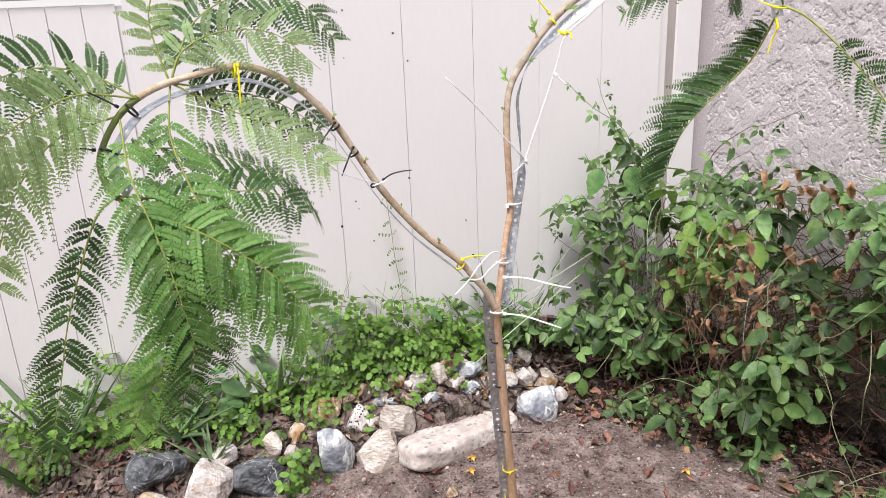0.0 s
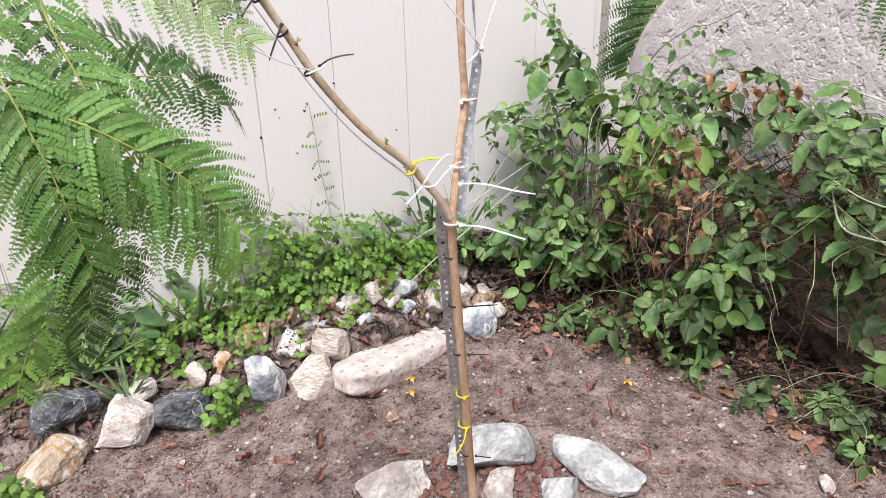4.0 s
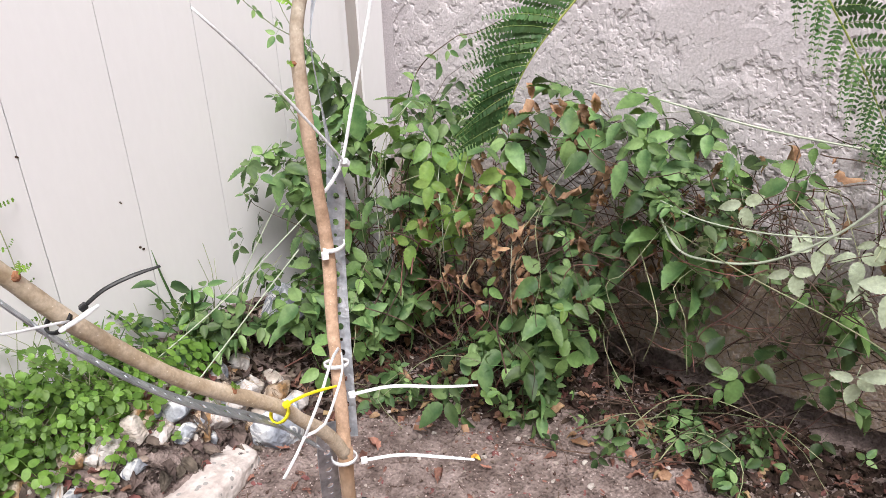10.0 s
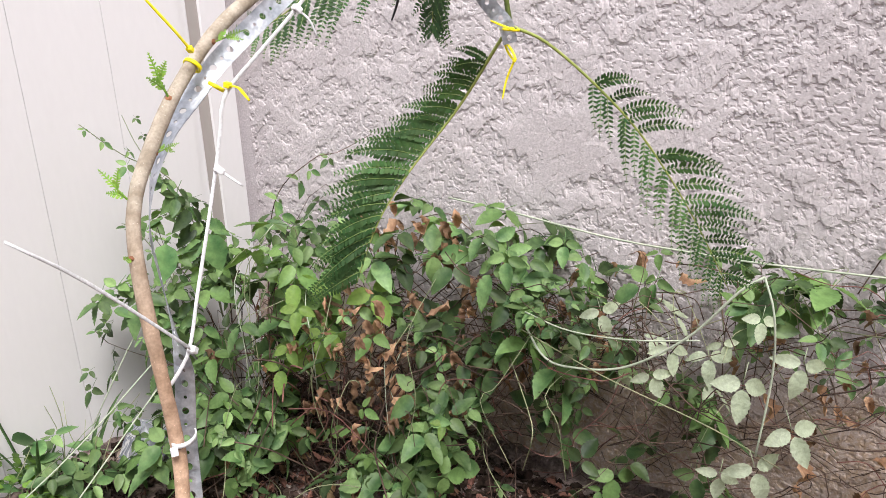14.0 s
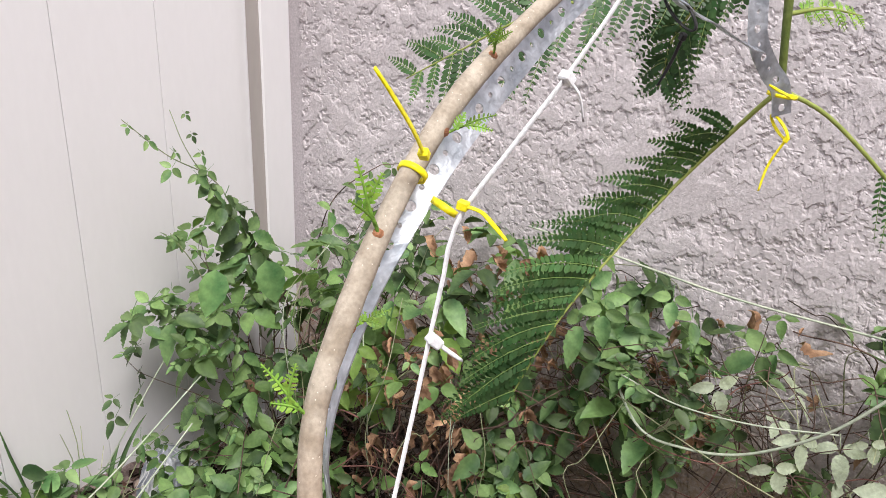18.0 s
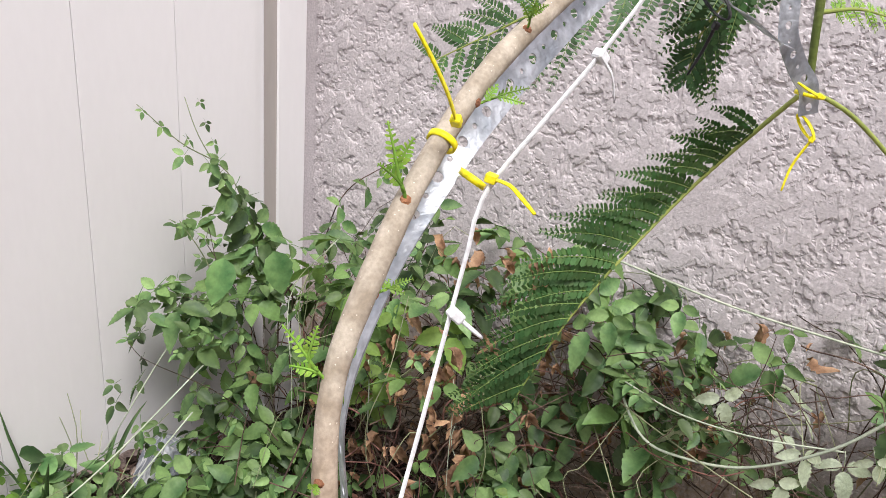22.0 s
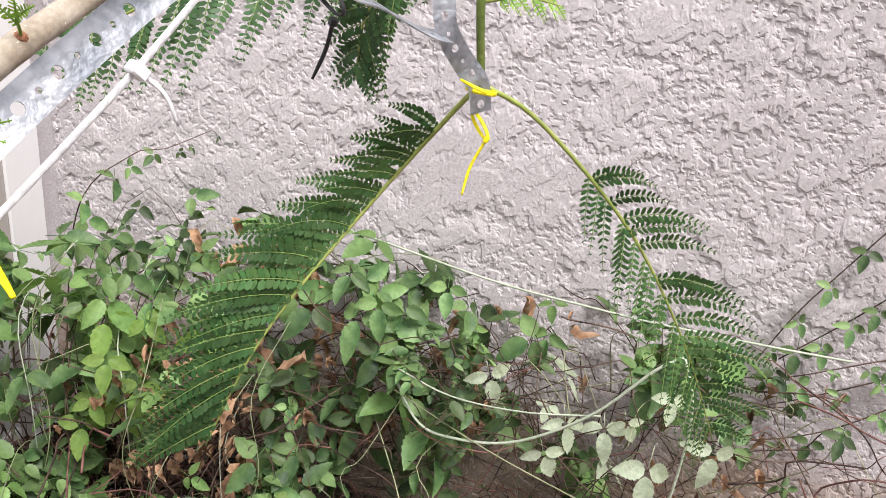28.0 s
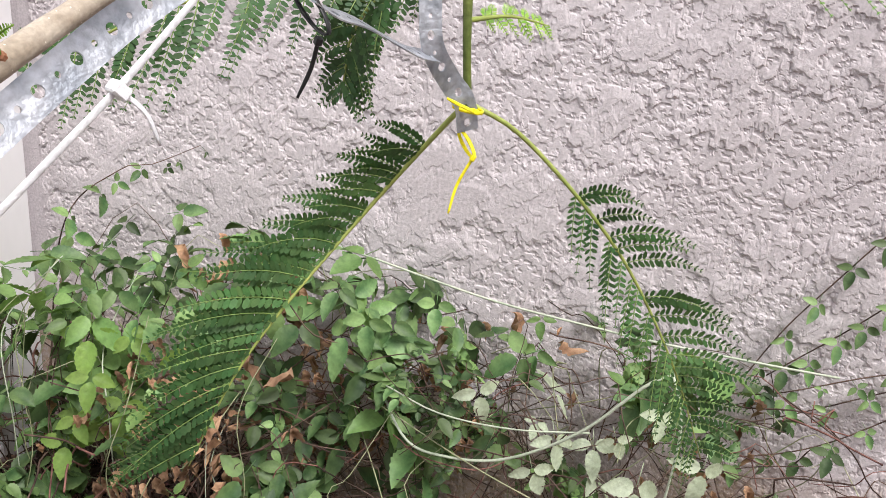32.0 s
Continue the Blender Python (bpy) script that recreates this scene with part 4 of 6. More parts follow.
for z, tail in ((0.577, None), (0.49, ((0.74, 1.30, 0.485), (0.71, 1.28, 0.478)))):
    i = min(range(len(pts)), key=lambda k: abs(pts[k].z - z))
    cable_tie("low on the trunk", pts[i] + Vector((-0.003, 0.003, 0)), along(pts, i), 0.0122, YELLOW, "yellow", YT, 0.0026, pts[i] + Vector((-0.008, -0.013, 0)), [pts[i], *tail] if tail else None)
for target, head, tail in (((0.511, 1.28, 1.203), (0.524, 1.268, 1.206), ((0.536, 1.263, 1.214), (0.552, 1.258, 1.218), (0.567, 1.254, 1.219))), ((0.481, 1.272, 1.257), (0.478, 1.26, 1.262), ((0.467, 1.256, 1.243), (0.456, 1.252, 1.222))),
                           ((0.455, 1.265, 1.298), (0.452, 1.253, 1.303), ((0.432, 1.25, 1.28), (0.418, 1.245, 1.262)))):
    i = at_len(left_pts, target)
    cable_tie("round the arched branch, tail loose", left_pts[i] + Vector((-0.002, 0, -0.003)), along(left_pts, i), 0.0078, BLACK, "black", BT, 0.0027, head, [head, *tail], (0, -0.6, 0.8))
for target, head, tail in (((0.172, 1.205, 1.35), (0.165, 1.19, 1.357), ((0.15, 1.185, 1.368), (0.135, 1.18, 1.378))), ((0.138, 1.182, 1.305), (0.132, 1.168, 1.308), ((0.11, 1.165, 1.312), (0.085, 1.16, 1.305)))):
    i = at_len(left_pts, target)
    cable_tie("round the green hooked tip", left_pts[i] + Vector((0.006, 0, -0.004)), along(left_pts, i), 0.0105, BLACK, "black", BT, 0.003, head, [head, *tail], (0, -0.6, 0.8))
i = at_len(left_pts, (0.32, 1.245, 1.393))
cable_tie("hanging from the top of the arch", left_pts[i] + Vector((0, 0, -0.006)), along(left_pts, i), 0.0105, YELLOW, "yellow", YT, 0.003, (0.322, 1.232, 1.396), [(0, 0, 0), (0.321, 1.228, 1.37), (0.319, 1.228, 1.34)])
i = at_len(left_pts, (0.658, 1.293, 1.04))
cable_tie("near the fork of the sapling", left_pts[i] + Vector((-0.002, 0, -0.004)), along(left_pts, i), 0.0085, YELLOW, "yellow", YT, 0.0032, (0.656, 1.281, 1.049), [(0, 0, 0), (0.67, 1.27, 1.056), (0.69, 1.258, 1.058)])
i = at_len(right_pts, (0.878, 1.396, 1.424))
cable_tie("on the speckled branch, tail sticking up", right_pts[i] + Vector((0.001, 0.0, -0.001)), along(right_pts, i), (0.0076, 0.0076), YELLOW, "yellow", YT, 0.0034, (0.868, 1.381, 1.441), [(0, 0, 0), (0.852, 1.377, 1.456), (0.836, 1.376, 1.472), (0.824, 1.378, 1.486)], (0.3, -0.9, 0.2))
cable_tie("threaded through the strap, holding the white tie", (0.894, 1.384, 1.407), (0.45, -0.3, 0.8), (0.011, 0.007), YELLOW, "yellow", YT, 0.0036, (0.900, 1.376, 1.408), [(0, 0, 0), (0.902, 1.366, 1.406), (0.898, 1.356, 1.402), (0.894, 1.346, 1.397)], (0.2, -0.9, 0.3))
cable_tie("through the last hole of the hanging strap", (1.268, 1.277, 1.408), (0.8, -0.5, 0.1), (0.013, 0.004), YELLOW, "yellow", YT, 0.003, "low", [(0, 0, 0), (1.262, 1.279, 1.375), (1.257, 1.282, 1.352)], (-0.6, -0.8, 0))
cable_tie("round the hanging tip and strap end", (1.274, 1.281, 1.434), (0.05, -0.1, 1.0), 0.012, YELLOW, "yellow", YT, 0.003, (1.262, 1.272, 1.435), [(0, 0, 0), (1.248, 1.279, 1.44), (1.235, 1.287, 1.446)])
cable_tie("round the crumpled strap, tail hanging", (1.106, 1.334, 1.505), (0.9, -0.2, 0.1), (0.018, 0.006), BLACK, "black", BT, 0.003, (1.11, 1.33, 1.487), [(0, 0, 0), (1.114, 1.336, 1.47), (1.112, 1.343, 1.452)], (-0.6, -0.8, 0))
i = at_len(right_pts, (0.785, 1.37, 1.108))
cable_tie("round the upright branch and strap", right_pts[i] + Vector((0.010, 0.004, 0)), along(right_pts, i), (0.020, 0.0115), WHITE, "white", WT, 0.0042, right_pts[i] + Vector((-0.01, -0.008, 0)))
cable_tie("at the fork, its tail stretched out", (0.727, 1.306, 0.93), (0.1, 0.1, 1), 0.0118, WHITE, "white", WT, 0.0036, (0.735, 1.287, 0.932), [(0, 0, 0), (0.762, 1.265, 0.932), (0.79, 1.238, 0.925), (0.811, 1.215, 0.92)], (0, -0.5, 0.9))
fork_tie = cable_tie("tying both branches above the fork", (0.752, 1.334, 1.012), (0.2, 0.2, 1), 0.0115, WHITE, "white", WT, 0.0036, (0.744, 1.306, 0.994), [(0, 0, 0), (0.775, 1.285, 0.995), (0.81, 1.255, 0.988), (0.838, 1.232, 0.984)], (0, -0.5, 0.9))
for line in ([(0.666, 1.276, 1.013), (0.688, 1.28, 1.036), (0.72, 1.3, 1.047), (0.762, 1.34, 1.023)], [(0.666, 1.276, 1.013), (0.687, 1.278, 1.009), (0.707, 1.284, 1.023), (0.735, 1.305, 1.027), (0.764, 1.34, 1.018)], [(0.666, 1.276, 1.013), (0.652, 1.274, 1.001), (0.637, 1.272, 0.99)]):
    part("strap", *band(spline(line, 12), 0.0027, 0.0012, (0, -0.9, 0.3)), WHITE, fork_tie)


def tie_chain(points, label, width=0.0035):
    """Ties run one into the next: a long flat strand with square heads and short tails."""
    pts = [Vector(p) for p in points]
    ob = thing("tie_chain", pts[0], label, "cable tie", WT)
    part("strand", *band(spline(pts, 40), width, 0.0013, (0.2, -0.9, 0.3)), WHITE, ob)
    return ob


def knot(ob, at, tail, size=0.0062):
    at = Vector(at)
    v, f = box(-size * 0.6, -size * 0.5, -size * 0.7, size * 0.6, size * 0.5, size * 0.7, 0.0009)
    m = Matrix.Translation(at) @ (Vector(tail[0]) - at).to_track_quat("Z", "Y").to_matrix().to_4x4()
    part("head", [m @ q for q in v], f, WHITE, ob, smooth=False)
    part("tail", *band(spline([at] + [Vector(q) for q in tail], 10), 0.0029, 0.0012, (0.2, -0.9, 0.3), taper=0.6), WHITE, ob)


chain = tie_chain([(0.790, 1.372, 1.165), (0.815, 1.374, 1.185), (0.836, 1.376, 1.235), (0.857, 1.3775, 1.286), (0.877, 1.379, 1.337), (0.887, 1.3785, 1.368), (0.897, 1.377, 1.400), (0.936, 1.368, 1.434), (0.978, 1.358, 1.469), (1.02, 1.349, 1.507), (1.065, 1.342, 1.549), (1.10, 1.345, 1.578)], "long white cable ties chained from branch to arch top")
part("strand", *band(spline([(1.062, 1.342, 1.547), (1.085, 1.336, 1.53), (1.105, 1.336, 1.514)], 10), 0.0042, 0.0013, (0.2, -0.9, 0.3)), WHITE, chain)
knot(chain, (0.879, 1.377, 1.336), [(0.886, 1.372, 1.328), (0.897, 1.369, 1.318)])
knot(chain, (0.978, 1.357, 1.469), [(0.990, 1.353, 1.458), (0.998, 1.352, 1.442)])
knot(chain, (0.818, 1.372, 1.186), [(0.77, 1.352, 1.235), (0.70, 1.325, 1.305), (0.645, 1.302, 1.352)])
chain2 = tie_chain([(0.515, 1.27, 1.20), (0.46, 1.25, 1.225), (0.38, 1.235, 1.275), (0.30, 1.225, 1.33), (0.245, 1.22, 1.352)], "thin white cable ties stretched across the hooked arch", 0.0016)
knot(chain2, (0.51, 1.268, 1.198), [(0.518, 1.264, 1.202), (0.53, 1.261, 1.207)], 0.003)


# ---- stones ----
def stone_shape(size, seed, cuts=11, rough=0.05, level=4, blocky=0.0, facet=(0.5, 0.8)):
    rg = random.Random(seed)
    bm = bmesh.new()
    bmesh.ops.create_icosphere(bm, subdivisions=level, radius=1)
    planes = []
    for k in range(cuts):
        n = Vector((rg.gauss(0, 1), rg.gauss(0, 1), rg.gauss(0, 1))).normalized()
        if blocky and k < 6:
            n = (Vector(((1, 0, 0), (-1, 0, 0), (0, 1, 0), (0, -1, 0), (0, 0, 1), (0, 0, -1))[k]) + n * 0.2).normalized()
        planes.append((n, rg.uniform(*facet)))
    off = Vector((rg.uniform(-50, 50), rg.uniform(-50, 50), 0))
    for v in bm.verts:
        for n, d in planes:
            e = v.co.dot(n) - d
            if e > 0:
                v.co -= n * e * 0.9
        v.co += v.co.normalized() * rough * noise.noise(v.co * 2.2 + off) * 1.3
    lo = [min(v.co[a] for v in bm.verts) for a in range(3)]
    hi = [max(v.co[a] for v in bm.verts) for a in range(3)]
    for v in bm.verts:
        v.co = Vector([((v.co[a] - lo[a]) / (hi[a] - lo[a]) - (0.5 if a < 2 else 0.0)) * size[a] for a in range(3)])
    if level > 2:
        bm.normal_update()
        amp = min(size) * rough * 0.5
        for v in bm.verts:
            q = v.co / (0.45 * min(size)) + off
            v.co += v.normal * amp * (noise.noise(q * 1.6) + 0.7 * noise.noise(q * 4) + 0.4 * noise.noise(q * 9))
    bm.verts.index_update()
    out = [v.co.copy() for v in bm.verts], [tuple(v.index for v in f.verts) for f in bm.faces]
    bm.free()
    return out


def stone(x, y, size, turn, material, label, seed, sink=0.25, group="stones of the bed edge", z=None, tip=0.0, even=False, **kw):
    v, f = stone_shape(size, seed, **kw)
    ob = new("stone", mesh("stone", v, f, material, True))
    me = ob.data
    me.polygons.foreach_set("use_smooth", [even] * len(me.polygons))
    base = float(ground_z(x, y)) if z is None else z
    ob.matrix_basis = pose(x, y, base - sink * size[2], 0, tip, turn)
    return tagged(ob, label, "stone", group)


stone(-0.012, 2.405, (0.20, 0.14, 0.135), 10, ROCK_DARK, "dark grey stone with pale flecks at the bed edge", 1, cuts=10, facet=(0.35, 0.68))
stone(0.138, 2.28, (0.19, 0.13, 0.165), -15, ROCK_WHITE, "white pointed quartz stone at the bed edge", 13, cuts=8, facet=(0.25, 0.6))
stone(0.295, 2.30, (0.175, 0.13, 0.16), 8, ROCK_DARK, "dark veined stone at the bed edge", 3, cuts=10, facet=(0.35, 0.68))
stone(-0.05, 2.205, (0.20, 0.16, 0.13), 20, ROCK_RUST, "cream and rust quartz stone lying on the soil", 4)
stone(0.57, 2.315, (0.12, 0.09, 0.18), -8, ROCK_BLUE, "upright blue-grey stone at the bed edge", 5, tip=-6, cuts=10, facet=(0.4, 0.7))
stone(0.69, 2.285, (0.14, 0.11, 0.155), 5, ROCK_CREAM, "cream banded stone at the bed edge", 6, blocky=1)
stone(0.66, 2.43, (0.09, 0.085, 0.10), 0, ROCK_SPECK, "white stone with black speckles", 7, rough=0.02)
stone(0.785, 2.345, (0.13, 0.115, 0.15), 12, ROCK_CREAM, "rounded beige stone leaning on a slab", 8)
slab_v, slab_f = stone_shape((2, 2, 2), 9, cuts=0, rough=0.0, level=5)
slab = []
for q in slab_v:
    x, y, z = [math.copysign(min(1, abs(c)) ** 0.44, c) for c in (q.x, q.y, q.z - 1)]
    k = 1 - 0.22 * x
    w = 0.055 * noise.noise(Vector((x * 2.2, y * 1.5, z * 1.5))) + 0.007 * noise.noise(Vector((x * 9, y * 5, z * 4)))
    slab.append(Vector((x * 0.235 * (1 + w), (y + 0.12 * math.sin(2.4 * x)) * 0.078 * k * (1 + 2 * w), (z * 0.044 + 0.044 + 0.012 * x * y) * k * (1 + 2 * w))))
ob = new("stone", mesh("stone", slab, slab_f, ROCK_SLAB))
ob.matrix_basis = pose(0.99, 2.285, float(ground_z(0.99, 2.25)) - 0.028, -4, 0, 14)
tagged(ob, "long smooth slab of pinkish aggregate concrete edging the bed", "stone", "stones of the bed edge")
stone(1.31, 2.345, (0.145, 0.13, 0.17), 0, ROCK_BLUE, "angular grey stone beside a white pebble heap", 10)
stone(0.56, 2.52, (0.13, 0.10, 0.11), 0, ROCK_ORANGE, "brown rusty stone in the bed", 11)
stone(0.715, 2.54, (0.10, 0.07, 0.06), 20, ROCK_ORANGE, "flat tan stone in the bed", 12)
small = [(0.83, 2.50, 0.085, ROCK_ORANGE), (0.90, 2.47, 0.07, ROCK_WHITE), (0.97, 2.46, 0.075, ROCK_CREAM), (1.03, 2.43, 0.06, ROCK_WHITE), (1.09, 2.47, 0.085, ROCK_BLUE), (1.13, 2.42, 0.06, ROCK_ORANGE),
         (1.19, 2.44, 0.085, ROCK_WHITE), (1.25, 2.47, 0.07, ROCK_WHITE), (1.32, 2.50, 0.075, ROCK_WHITE), (1.40, 2.47, 0.10, ROCK_ORANGE), (1.44, 2.42, 0.085, ROCK_WHITE), (1.37, 2.41, 0.06, ROCK_CREAM),
         (1.27, 2.55, 0.06, ROCK_BLUE), (1.36, 2.58, 0.065, ROCK_WHITE), (0.20, 2.43, 0.08, ROCK_WHITE), (0.36, 2.45, 0.075, ROCK_CREAM), (0.42, 2.40, 0.06, ROCK_WHITE), (0.05, 2.42, 0.07, ROCK_ORANGE),
         (0.45, 2.47, 0.07, ROCK_ORANGE), (0.40, 2.33, 0.05, ROCK_WHITE), (0.92, 2.40, 0.05, ROCK_BLUE), (1.01, 2.50, 0.06, ROCK_ORANGE), (1.16, 2.52, 0.05, ROCK_CREAM), (0.77, 2.46, 0.05, ROCK_WHITE)]
rg = random.Random(3)
for k, (x, y, s, mt) in enumerate(small):
    stone(x, y, (s * rg.uniform(0.9, 1.3), s * rg.uniform(0.8, 1.0), s * rg.uniform(0.8, 1.1)), rg.uniform(0, 180), mt, "small %s stone heaped behind the bed edge" % {ROCK_WHITE: "white", ROCK_ORANGE: "rusty", ROCK_CREAM: "cream", ROCK_BLUE: "grey"}[mt], 60 + k, sink=0.15, level=3, cuts=17, facet=(0.4, 0.7))
rg = random.Random(44)
for k in range(120):
    x, s = rg.uniform(0.45, 1.46), rg.uniform(0.026, 0.07)
    y = rg.uniform(2.38, 2.56) + (0.03 if x > 0.75 else 0)
    mt = rg.choice((ROCK_WHITE, ROCK_CREAM, ROCK_ORANGE, ROCK_BLUE))
    stone(x, y, (s * rg.uniform(0.9, 1.6), s * rg.uniform(0.7, 1.0), s * rg.uniform(0.6, 1.0)), rg.uniform(0, 180), mt, "small %s stone heaped behind the bed edge" % {ROCK_WHITE: "white", ROCK_ORANGE: "rusty", ROCK_CREAM: "cream", ROCK_BLUE: "grey"}[mt], 700 + k, sink=0.3, level=3, cuts=17, facet=(0.4, 0.7), tip=rg.uniform(-20, 20))
RING = "stones round the sapling"
stone(1.03, 1.715, (0.25, 0.17, 0.15), -20, ROCK_PALE, "pale grey angular stone by the trunk", 21, group=RING, cuts=10, facet=(0.3, 0.68))
stone(1.255, 1.55, (0.27, 0.14, 0.12), -66, ROCK_PALE, "long pale grey boulder beside the sapling", 22, group=RING)
stone(0.76, 1.735, (0.20, 0.15, 0.10), 10, ROCK_WHITE, "white rounded stone by the sapling", 23, group=RING)
stone(1.0, 1.60, (0.12, 0.09, 0.07), 30, ROCK_WHITE, "small white stone by the sapling", 24, group=RING)
stone(1.13, 1.53, (0.13, 0.10, 0.085), 30, ROCK_PALE, "small grey stone by the sapling", 25, group=RING)
stone(1.13, 1.72, (0.10, 0.07, 0.06), 60, ROCK_CREAM, "small beige stone by the sapling", 26, group=RING)
stone(1.77, 1.25, (0.055, 0.045, 0.045), 30, ROCK_WHITE, "white pebble on the soil", 27, group="pebbles", level=3)
stone(0.86, 2.02, (0.045, 0.04, 0.035), 0, ROCK_ORANGE, "pinkish pebble on the soil", 28, group="pebbles", level=3)
stone(1.62, 2.68, (0.22, 0.16, 0.16), 20, ROCK_BLUE, "grey stone deep under the brambles", 29, group="stones of the bed edge")
stone(1.86, 2.55, (0.2, 0.16, 0.2), 60, ROCK_WHITE, "pale stone deep under the brambles", 30, group="stones of the bed edge")


def scatter(name, spots, shapes, material, label, category, seed, size, flat=0.0, lift=0.0):
    """Many tiny bits in one mesh."""
    rg = random.Random(seed)
    v, f = [], []
    for x, y in spots:
        sv0, sf0 = rg.choice(shapes)
        k = rg.uniform(*size)
        m = pose(x, y, float(ground_fine(x, y)) + lift, rg.uniform(-25, 25) * (1 - flat), rg.uniform(-25, 25) * (1 - flat), rg.uniform(0, 360))
        base = len(v)
        v += [m @ (q * k) for q in sv0]
        f += [tuple(base + i for i in t) for t in sf0]
    ob = new(name, mesh(name, v, f, material, False))
    return tagged(ob, label, category, kind="stuff")


def spots(n, seed, x0, x1, y0, y1, keep=None):
    rg = random.Random(seed)
    out = []
    while len(out) < n:
        x, y = rg.uniform(x0, x1), rg.uniform(y0, y1)
        if keep is None or keep(x, y):
            out.append((x, y))
    return out


crumb = [stone_shape((1, 0.8, 0.6), 200 + k, cuts=6, level=1) for k in range(6)]
chip_s = [stone_shape((1, 0.38, 0.12), 220 + k, cuts=7, level=1, blocky=1) for k in range(5)]
scatter("grit", spots(9000, 1, -0.6, 2.25, 0.75, 2.35), crumb, GRIT, "pale grit and tiny stones strewn over the soil", "grit", 2, (0.0018, 0.0065))
scatter("soil_crumbs", spots(12000, 3, -0.6, 2.25, 0.75, 2.6), crumb, SOIL, "loose brown soil crumbs", "soil", 4, (0.003, 0.015))
scatter("dark_crumbs", spots(1300, 14, -0.6, 2.25, 0.75, 2.6), crumb + chip_s, TWIG, "dark crumbs and rotted leaf bits in the soil", "soil", 15, (0.003, 0.012))
scatter("clods", spots(5000, 21, -0.6, 2.25, 0.75, 2.4), crumb, CLOD, "pale clods and lumps of dry soil", "soil", 22, (0.004, 0.014))
scatter("leaf_crumbs", spots(1300, 16, -0.6, 2.25, 0.8, 2.45), chip_s, RED_BIT, "reddish crumbled leaf bits on the soil", "litter", 17, (0.006, 0.02), flat=0.5)
scatter("pebbles", spots(420, 18, -0.5, 2.2, 0.8, 2.4), crumb, ROCK_CREAM, "small pale pebbles strewn over the soil", "gravel", 19, (0.007, 0.02))
scatter("scoria", spots(420, 5, 0.66, 1.22, 1.35, 1.78, lambda x, y: (x - 0.94) ** 2 / 0.075 + (y - 1.56) ** 2 / 0.045 < 1), crumb, SCORIA, "red-brown volcanic gravel round the trunk", "gravel", 6, (0.012, 0.035))
scatter("bark_mulch", spots(1500, 7, -0.4, 1.6, 2.3, 2.75, lambda x, y: y > 2.40 + 0.12 * max(0, x - 0.9)), chip_s, CHIP, "bark chips and broken bits between the stones", "mulch", 8, (0.02, 0.075))
# real litter, its dark tone adding to the shade below the leaves
scatter("litter_bits", spots(1300, 9, 1.35, 2.33, 1.0, 2.75, lambda x, y: x > 1.9 - 0.75 * max(0, y - 1.7)), chip_s, TWIG, "broken leaf and twig litter, toned dark for shade under the brambles", "litter", 10, (0.015, 0.06))
scatter("twig_bits", spots(260, 12, -0.4, 2.1, 0.9, 2.3), [stone_shape((1, 0.05, 0.05), 240 + k, cuts=6, level=1, blocky=1) for k in range(3)], TWIG, "short dry twigs on the soil", "twigs", 13, (0.02, 0.07), flat=0.6)


# ---- leaf shapes ----
def blade_leaf(ln, wd, seed, teeth=0.05, fold=0.16, curl=0.25, rows=9, tip=1.6, wave=0.04, round_=0.0, veins=0.0):
    """One leaflet along +x: toothed outline, raised halves, bent tip; double row on each side of the rib."""
    rg = random.Random(seed)
    v, f = [], []
    for i in range(rows + 1):
        u = i / rows
        w = wd * 0.5 * (math.sin(math.pi * u ** 0.85) ** 0.5 if round_ else 2.85 * u ** 0.6 * (1 - u) ** 1.0)
        if 0 < i < rows:
            w *= 1 + (teeth if i % 2 else -teeth)
        x = ln * u
        z0 = -curl * ln * u * u
        ripple = wave * ln * math.sin(u * 9 + rg.uniform(0, 6))
        for side in (-1, -0.5, 0, 0.5, 1):
            v.append(Vector((x, side * w, z0 + fold * abs(side) * w + ripple * abs(side) * 0.3 - (0.05 * w if abs(side) == 0.5 else 0) + (veins * wd if i % 2 and side else 0))))
    for i in range(rows):
        for k in range(4):
            a = i * 5 + k
            f.append((a, a + 5, a + 6, a + 1))
    return v, f


def merge(parts):
    v, f = [], []
    for pv, pf, m in parts:
        base = len(v)
        v += [m @ q for q in pv]
        f += [tuple(base + i for i in t) for t in pf]
    return v, f


def trifoliate(seed, size, material):
    rg = random.Random(seed)
    stalk = size * rg.uniform(0.5, 0.8)
    parts = [(*tube([Vector((-stalk, 0, 0)), Vector((-stalk * 0.4, 0, 0.02 * size)), Vector((0, 0, 0))], size * 0.014, 5), Matrix())]
    for ang, k in ((0, 1.1), (84, 0.88), (-84, 0.88)):
        v, f = blade_leaf(size * k * rg.uniform(0.92, 1.08), size * k * rg.uniform(0.50, 0.62), rg.randrange(9999), curl=rg.uniform(0.05, 0.35), fold=rg.uniform(0.1, 0.35), teeth=0.06, rows=15, veins=0.034)
        lead = 0.20 if ang == 0 else 0.07
        parts.append((v, f, pose(0, 0, 0, rg.uniform(-14, 14), rg.uniform(-5, 20), ang + rg.uniform(-10, 10)) @ Matrix.Translation((size * lead, 0, 0))))
    v, f = merge(parts)
    return mesh("leaf", v, f, material)


def crumpled(seed, size, material):
    rg = random.Random(seed)
    v, f = blade_leaf(size, size * rg.uniform(0.28, 0.5), seed, teeth=0.12, fold=rg.uniform(0.6, 1.6), curl=rg.uniform(-0.6, 0.9), wave=0.2)
    v = [q + Vector((0, 0.25 * q.x * math.sin(q.x * 40 / max(size, 0.02) * 0.05), 0.3 * size * noise.noise(q * (2.5 / size) + Vector((seed, 0, 0))))) for q in v]
    return mesh("dead_leaf", v, f, material)


